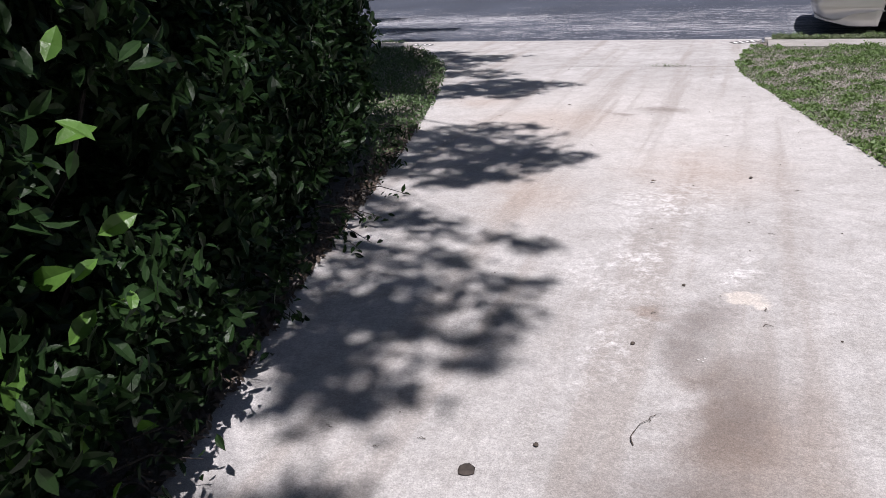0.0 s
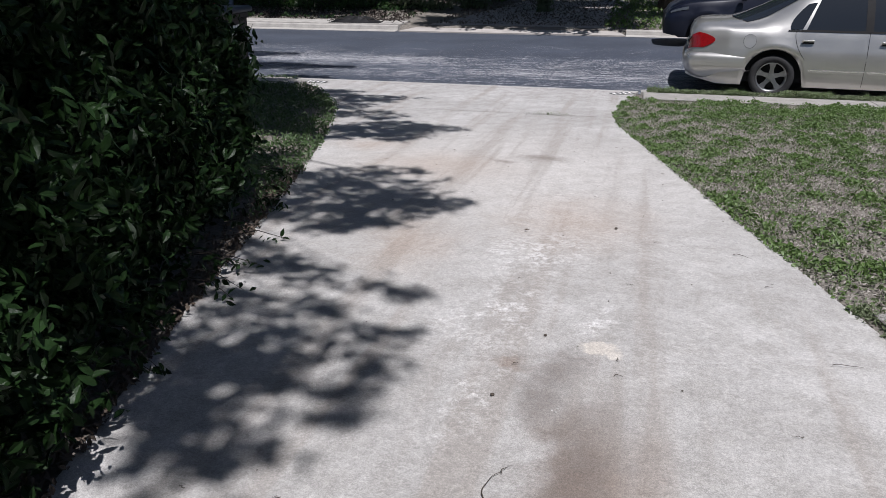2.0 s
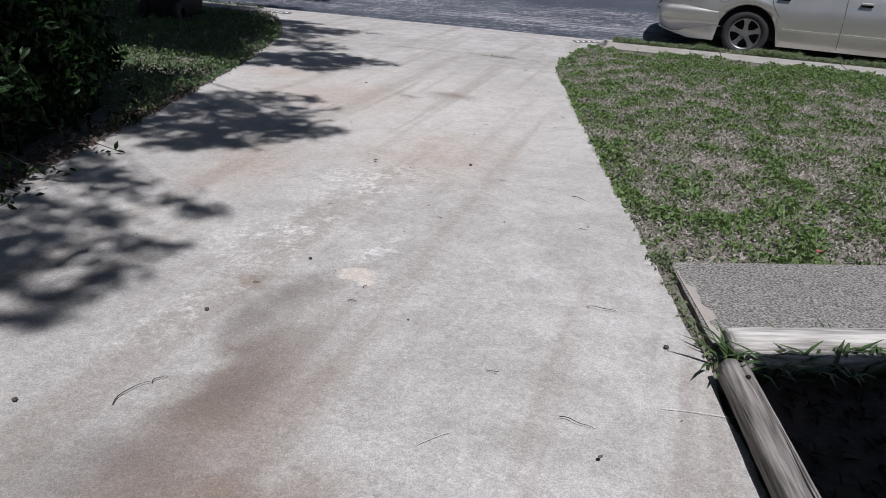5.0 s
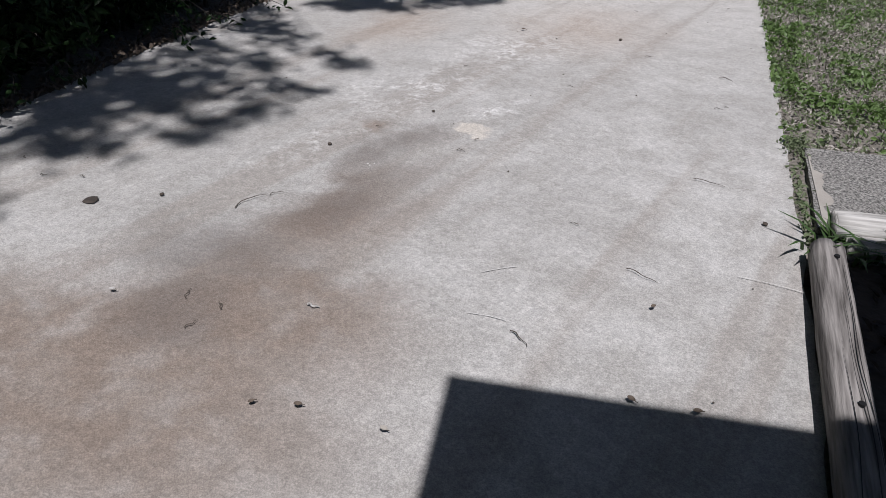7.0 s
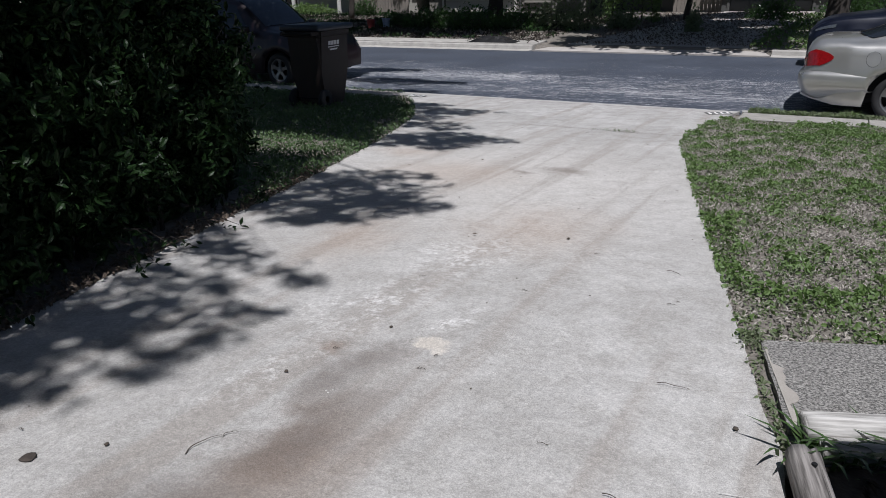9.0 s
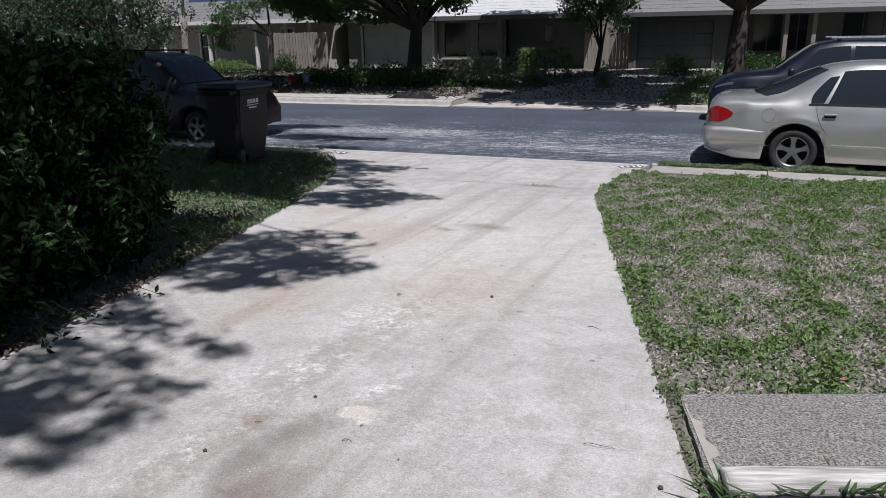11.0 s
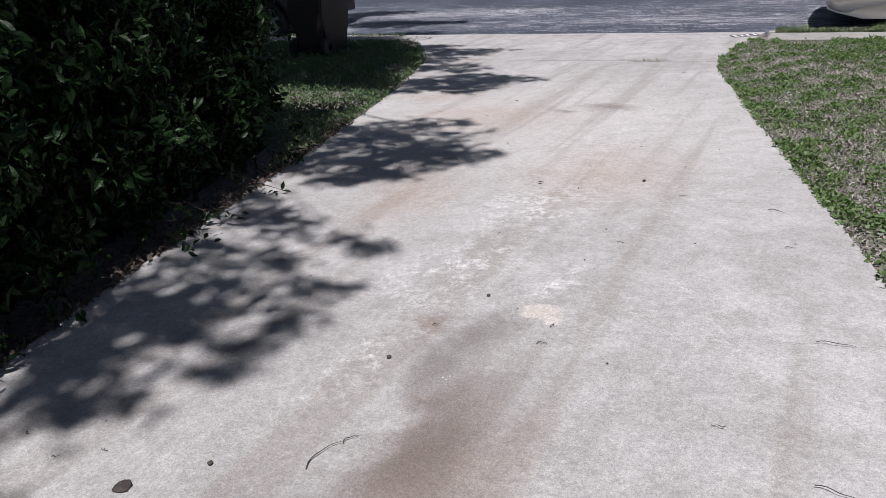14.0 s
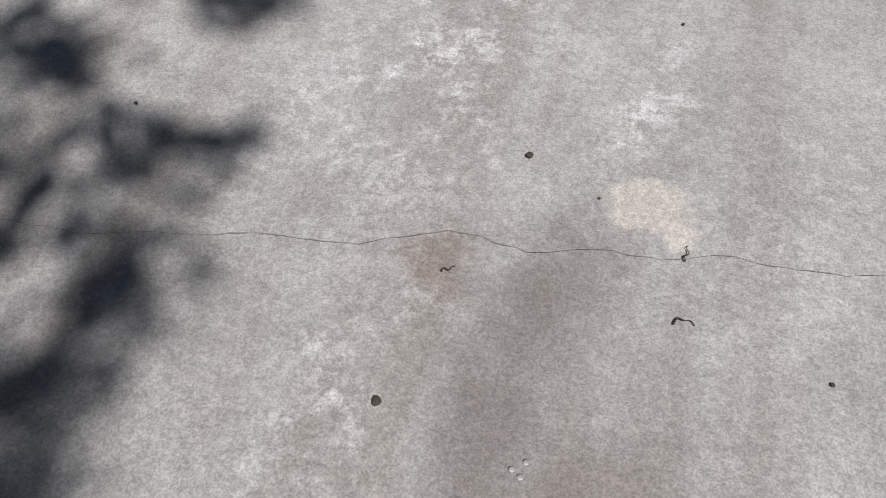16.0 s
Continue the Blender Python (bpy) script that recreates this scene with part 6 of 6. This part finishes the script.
# ---- timbers, litter and small things ----
def timber(name, a, b, r, material, label, flat=0.8, holes=()):
    """A weathered landscape timber with flattened top, split end and nail holes."""
    a, b = Vector(a), Vector(b)
    L = (b - a).length
    t = thing(name, Matrix.Translation(a) @ (b - a).to_track_quat("X", "Z").to_matrix().to_4x4(), label, "timber")
    bm = bmesh.new()
    n, rings = 20, []
    steps = int(L / 0.04)
    for i in range(steps + 1):
        x = L * i / steps
        ring = []
        for k in range(n):
            th = 2 * math.pi * k / n
            y, z = r * math.cos(th), r * math.sin(th)
            y, z = max(-r * 0.94, min(r * 0.94, y)), max(-r * flat, min(r * flat, z))
            w = 1 + 0.05 * noise.noise((x * 3, th * 1.5, 1)) + 0.03 * noise.noise((x * 12, th * 5, 2))
            split = 0.012 * math.exp(-((th - 1.25 - 0.12 * math.sin(x * 5)) / 0.12) ** 2)
            ring.append(bm.verts.new((x + 0.004 * noise.noise((k, 3, 1)), y * w, z * w - split)))
        rings.append(ring)
    for u, v in zip(rings, rings[1:]):
        for k in range(n):
            bm.faces.new((u[k], u[(k + 1) % n], v[(k + 1) % n], v[k]))
    bm.faces.new(rings[0][::-1])
    bm.faces.new(rings[-1])
    bmesh.ops.recalc_face_normals(bm, faces=bm.faces)
    body = part("beam", bm, material, t, "", True)
    for x in holes:
        part("spike_head", tube((x, 0.01, r * flat - 0.002), (x, 0.01, r * flat + 0.004), 0.008, None, 10), M_DARK, t, "dark rusty spike head")
    for k, th in enumerate((0.95, 1.35, 1.9)):
        bmc = bmesh.new()
        prev = None
        for i in range(40):
            x = 0.08 + k * 0.2 + (L * 0.55) * i / 39
            tt = th + 0.16 * math.sin(x * 4 + k) + 0.05 * math.sin(x * 13)
            y, z = r * math.cos(tt), min(r * flat, r * math.sin(tt))
            w = 0.0011 * math.sin(math.pi * i / 39)
            cur = [bmc.verts.new((x, y * 1.0 + s * w, z * 1.03 + 0.001)) for s in (-1, 1)]
            if prev:
                bmc.faces.new((prev[0], prev[1], cur[1], cur[0]))
            prev = cur
        part("split", bmc, M_DARK, t, "dark split along the grain")
    return t


zt = lie(3.2)
timber("edging_timber", (1.75, 3.28, zt + 0.045), (2.13, 1.55, lie(1.55) + 0.045), 0.052, M_TIMBER, "weathered grey landscape timber edging the flower bed", 0.85, (0.1, 0.75))
timber("edging_timber", (1.74, 3.445, zt + 0.05), (4.6, 4.66, lie(4.66) + 0.05), 0.05, M_PALELOG, "bleached white timber along the walkway", 0.9)
timber("edging_timber", (1.80, 3.385, zt + 0.02), (4.6, 4.57, lie(4.6) + 0.02), 0.04, M_PALELOG, "lower pale timber under the bleached one", 0.9)

# flower bed of dark mulch
u = Vector((0.92, 0.39))
bed = [(1.80, 3.33), (1.80 + u.x * 4, 3.33 + u.y * 4), (6.0, 1.4), (2.17, 1.5)]
tagged(part("flower_bed", slab(bed, lambda x, y: lie(y) + 0.006, 0.06), M_DARKSOIL), "dark mulched flower bed", "flower bed", kind="structure")
g = np.random.default_rng(120)
bx, by = g.uniform(1.9, 4.2, 2600), g.uniform(1.7, 4.2, 2600)
ok = (by < 3.30 + (bx - 1.80) * 0.424) & (bx > 1.82 + (3.3 - by) * 0.22)
bz = np.array([lie(v) for v in by[ok]]) + g.uniform(0.008, 0.03, ok.sum())
me = leaves_mesh("mulch", np.stack([bx[ok], by[ok], bz], 1), 0.05, np.tile([0, 0, 2.0], (ok.sum(), 1)), 0.35, 0.2, 121)
tagged(put("mulch", me, M_DARKSOIL), "dark shredded mulch in the bed", "mulch", kind="stuff")


def grass_clump(at, n, length, width, label, seed, spread=0.06):
    c = thing("grass_clump", pose(*at), label, "grass", "clumps at the timbers")
    g = np.random.default_rng(seed)
    x, y = g.normal(0, spread, n), g.normal(0, spread * 0.6, n)
    blades("foliage", x, y, length, width, M_BLADE, "", seed, 1.0, c, np.full(n, 0.0), 0.35)


for k, (dx, n, L) in enumerate(((0.0, 26, 0.16), (0.08, 16, 0.16), (0.16, 20, 0.16), (0.26, 18, 0.16), (0.36, 22, 0.16), (0.48, 20, 0.16), (0.6, 20, 0.16), (0.75, 20, 0.16), (0.9, 20, 0.16))):
    px, py = 1.79 + u.x * dx, 3.36 + u.y * dx
    grass_clump((px, py, lie(py) + 0.005), n, L * 0.9, 0.014, "broad-bladed green grass clump at the timber", 130 + k)


def twig(name, x, y, length, ang, bend, r, label, material=M_TWIG):
    t = thing(name, pose(x, y, lie(y) + 0.006 + r, 0, 0, ang), label, "twig")
    p = [(length * (s - 0.5), bend * math.sin(math.pi * s) + 0.004 * math.sin(9 * s), 0.002 * math.sin(5 * s)) for s in np.linspace(0, 1, 9)]
    part("stick", limb(p, r, r * 0.45, 5), material, t)
    return t


def curled_leaf(x, y, size, ang, label, material=M_DEADLEAF):
    size *= 0.8
    t = thing("dead_leaf", pose(x, y, lie(y) + 0.007, 0, 0, ang), label, "leaf")
    bm = bmesh.new()
    g = []
    for i in range(7):
        s = i / 6
        w = size * 0.34 * math.sin(math.pi * (0.08 + 0.88 * s)) ** 0.8
        g.append([bm.verts.new((size * (s - 0.5), w * v, 0.004 + size * 0.35 * (v * v) * w / size * 2 + 0.15 * size * (2 * s - 1) ** 2)) for v in (-1, -0.5, 0, 0.5, 1)])
    for a, b in zip(g, g[1:]):
        for k in range(4):
            bm.faces.new((a[k], b[k], b[k + 1], a[k + 1]))
    part("blade", bm, material, t, "", True)
    part("stalk", limb([(size * 0.5, 0, 0.006), (size * 0.8, size * 0.06, 0.004)], 0.0016, 0.001, 4), M_TWIG, t)


def pebble(x, y, r, label, material=M_TWIG, seed=0, flat=0.55):
    r *= 0.78
    t = thing("pebble", pose(x, y, lie(y) + 0.003 + r * flat * 0.8), label, "pebble")
    bm = bmesh.new()
    bmesh.ops.create_icosphere(bm, subdivisions=2, radius=r)
    for v in bm.verts:
        v.co *= 1 + 0.3 * noise.noise(v.co * (1.3 / r) + Vector((seed, 0, 0)))
        v.co.z *= flat
    part("stone", bm, material, t, "", True)


twig("twig", 1.31, 3.625, 0.115, 4, 0.006, 0.0016, "thin dark dry twig on the driveway")
twig("twig", 1.32, 2.88, 0.105, -10, 0.004, 0.0016, "thin dark dry twig on the driveway")
twig("twig", 0.1, 2.535, 0.13, 78, 0.022, 0.0018, "bent dark dry twig on the driveway")
twig("twig", 0.13, 2.62, 0.05, 60, 0.012, 0.0014, "short curled dry twig on the driveway")
twig("twig", 0.44, 3.3, 0.035, 10, 0.012, 0.0016, "short curled dry twig on the driveway")
twig("twig", 0.045, 3.3, 0.025, 35, 0.002, 0.0018, "short dry twig on the driveway")
twig("twig", 1.05, 4.87, 0.08, -20, 0.015, 0.002, "short curled dry twig on the driveway")
twig("twig", 0.65, 2.21, 0.035, 15, 0.0, 0.0035, "small white chip of wood on the driveway", M_PALELOG)
twig("twig", 1.16, 2.41, 0.07, -25, 0.006, 0.0018, "thin dry twig on the driveway")
curled_leaf(-0.17, 5.0, 0.030, 20, "curled dark dead leaf on the driveway")
curled_leaf(1.4, 2.745, 0.021, 70, "small brown dead leaf on the driveway")
curled_leaf(0.87, 1.91, 0.024, 30, "curled dark dead leaf on the driveway")
curled_leaf(1.07, 1.96, 0.024, 5, "pale brown dead leaf on the driveway", M_LITTER)
curled_leaf(1.48, 2.36, 0.027, -10, "curled dark dead leaf on the driveway")
curled_leaf(1.62, 2.41, 0.027, 30, "curled dark dead leaf on the driveway")
curled_leaf(0.17, 1.95, 0.021, 30, "pale flake on the driveway", M_PALELOG)
curled_leaf(-1.16, 7.18, 0.030, 0, "curled dark dead leaf on the driveway")
curled_leaf(2.2, 4.62, 0.042, 40, "reddish dead leaf at the lawn's edge", mat("red dead leaf", (0.28, 0.08, 0.05), 0.8, 0, 0.3, 40, 0.3, 100))
pebble(-0.32, 2.23, 0.032, "flat dark rotten leaf clod on the driveway", M_DARKSOIL, 9, 0.06)
curled_leaf(0.78, 1.858, 0.02, 60, "small dark dead leaf on the driveway")
pebble(0.0, 3.045, 0.0105, "small dark round nut on the driveway", M_TWIG, 1)
pebble(-0.17, 2.39, 0.010, "small dark nut on the driveway", M_TWIG, 2)
pebble(1.55, 3.43, 0.012, "small dark clod on the driveway", M_TWIG, 3)
pebble(0.36, 5.2, 0.012, "small dark nut on the driveway", M_TWIG, 4)
pebble(0.125, 3.585, 0.009, "small dark clod on the driveway", M_TWIG, 5)
for k, (px, py) in enumerate(((0.222, 3.0), (0.24, 3.015), (0.236, 2.992))):
    pebble(px, py, 0.006, "pale flake of plaster on the driveway", M_PALELOG, 6 + k, 0.3)
g = np.random.default_rng(140)
for k in range(84):
    py = g.uniform(1.7, 9.5)
    px = g.uniform(edge_left(py) + 0.2, edge_right(py) - 0.1)
    if k % 2:
        twig("twig", px, py, g.uniform(0.02, 0.045), g.uniform(0, 180), g.uniform(0, 0.008), 0.0014, "tiny dry twig on the driveway")
    else:
        pebble(px, py, g.uniform(0.003, 0.006), "tiny dark seed on the driveway", M_TWIG, 20 + k)

# dry leaves gathered along the hedge's foot
n = 1800
ly = g.uniform(0.8, 6.2, n)
lx = np.array([edge_left(v) for v in ly]) - np.abs(g.normal(0, 0.12, n)) + 0.03
lz = np.array([lie(v) for v in ly]) + g.uniform(0.006, 0.02, n)
me = leaves_mesh("hedge_litter", np.stack([lx, ly, lz], 1), 0.035, np.tile([0, 0, 3.0], (n, 1)), 0.5, 0.3, 141)
tagged(put("hedge_litter", me, M_DEADLEAF), "dry brown leaves under the hedge", "leaf litter", kind="stuff")


M_SCRATCH = mat("pale scratch in concrete", (0.52, 0.51, 0.49), 0.9, 0, 0.2, 40, 0.2, 120)
for (ax, ay), (bx_, by_) in (((1.55, 3.05), (1.74, 3.07)), ((0.93, 2.62), (1.0, 2.70)), ((1.0, 2.43), (1.1, 2.45))):
    strip("scratch", [(ax + (bx_ - ax) * s, ay + (by_ - ay) * s + 0.01 * math.sin(2.2 * s)) for s in np.linspace(0, 1, 12)], 0.0013, 0.0065, M_SCRATCH, drive, "pale scratch in the concrete")


# painted kerb squares, their numbers drawn as bars
def kerb_plate(x, y, turn):
    p = thing("kerb_plate", pose(x, y, lie(y) + 0.009, 0, 0, turn), "pale painted kerb square with dark bars and border", "sign", "painted kerb squares")
    part("border", box(0.34, 0.16, 0.003, (0, 0, 0)), M_GREYWALL, p)
    part("field", box(0.28, 0.11, 0.003, (0, 0, 0.0015)), M_WHITE, p)
    for k in (-1, 0, 1):
        part("bar", box(0.05, 0.09, 0.004, (k * 0.08, 0, 0.0022)), M_GREYWALL, p)


kerb_plate(-4.55, 11.72, -8)
kerb_plate(0.2, 11.8, 30)


def lawn_stones():
    g = random.Random(3)
    for k in range(8):
        s = k / 7
        x, y = 3.35 + 1.45 * s, 8.78 - 0.62 * s - 0.3 * s * s + g.uniform(-0.03, 0.03)
        t = thing("edging_stone", pose(x, y, lie(y) - 0.05, g.uniform(-6, 6), g.uniform(-6, 6), -33 + g.uniform(-12, 12)), "pale edging stone in the lawn", "stone", "lawn edging stones")
        b = box(g.uniform(0.16, 0.24), 0.1, 0.085, (0, 0, 0.015), 0.03, 2)
        for v in b.verts:
            v.co += Vector((noise.noise(v.co * 9 + Vector((k, 0, 0))), noise.noise(v.co * 9 + Vector((0, k, 0))), 0)) * 0.012
        part("stone", b, M_STONE, t, "", True)


lawn_stones()


def bucket(x, y, material, label):
    b = thing("bucket", pose(x, y, lie(y) + 0.0), label, "bucket")
    part("pail", lathe_up([(0.12, 0.0), (0.15, 0.28), (0.16, 0.3), (0.15, 0.3), (0.12, 0.02), (0.0, 0.02)]), material, b, "", True)
    part("rim", lathe_up([(0.15, 0.285), (0.165, 0.29), (0.165, 0.305), (0.15, 0.31)]), material, b)


def lathe_up(profile, n=20):
    bm = bmesh.new()
    rings = [[bm.verts.new((r * math.cos(2 * math.pi * k / n), r * math.sin(2 * math.pi * k / n), z)) for k in range(n)] for r, z in profile]
    for u, v in zip(rings, rings[1:]):
        for k in range(n):
            bm.faces.new((u[k], u[(k + 1) % n], v[(k + 1) % n], v[k]))
    bmesh.ops.recalc_face_normals(bm, faces=bm.faces)
    return bm


bucket(-14.1, 24.7, M_REDPLASTIC, "red plastic bucket on the yard across the street")
bucket(-13.75, 25.2, M_BLUEPLASTIC, "pale blue plastic bucket on the yard across the street")


def debris_heap():
    d = thing("debris_heap", pose(-7.4, 20.95, lie(21) + 0.01), "heap of black plastic and branches at the far kerb", "debris")
    bm = bmesh.new()
    n = 26
    g = [[bm.verts.new((1.5 * (i / n - 0.5), 0.5 * (j / 8 - 0.5), max(0, 0.17 * (1 - (2 * i / n - 1) ** 2) * (1 - (j / 4 - 1) ** 2) * (1 + 0.6 * noise.noise((i * 0.3, j * 0.5, 3)))))) for j in range(9)] for i in range(n + 1)]
    for i in range(n):
        for j in range(8):
            bm.faces.new((g[i][j], g[i + 1][j], g[i + 1][j + 1], g[i][j + 1]))
    part("plastic_sheet", bm, M_BLACKBAG, d)
    r = random.Random(8)
    for k in range(14):
        a = r.uniform(0, 6.28)
        x, y = r.uniform(-0.7, 1.3), r.uniform(-0.2, 0.2)
        part("branch", limb([(x - 0.4 * math.cos(a), y - 0.2 * math.sin(a), 0.03), (x, y, 0.12), (x + 0.4 * math.cos(a), y + 0.2 * math.sin(a), 0.05)], 0.012, 0.005, 5), M_BARK, d)


debris_heap()
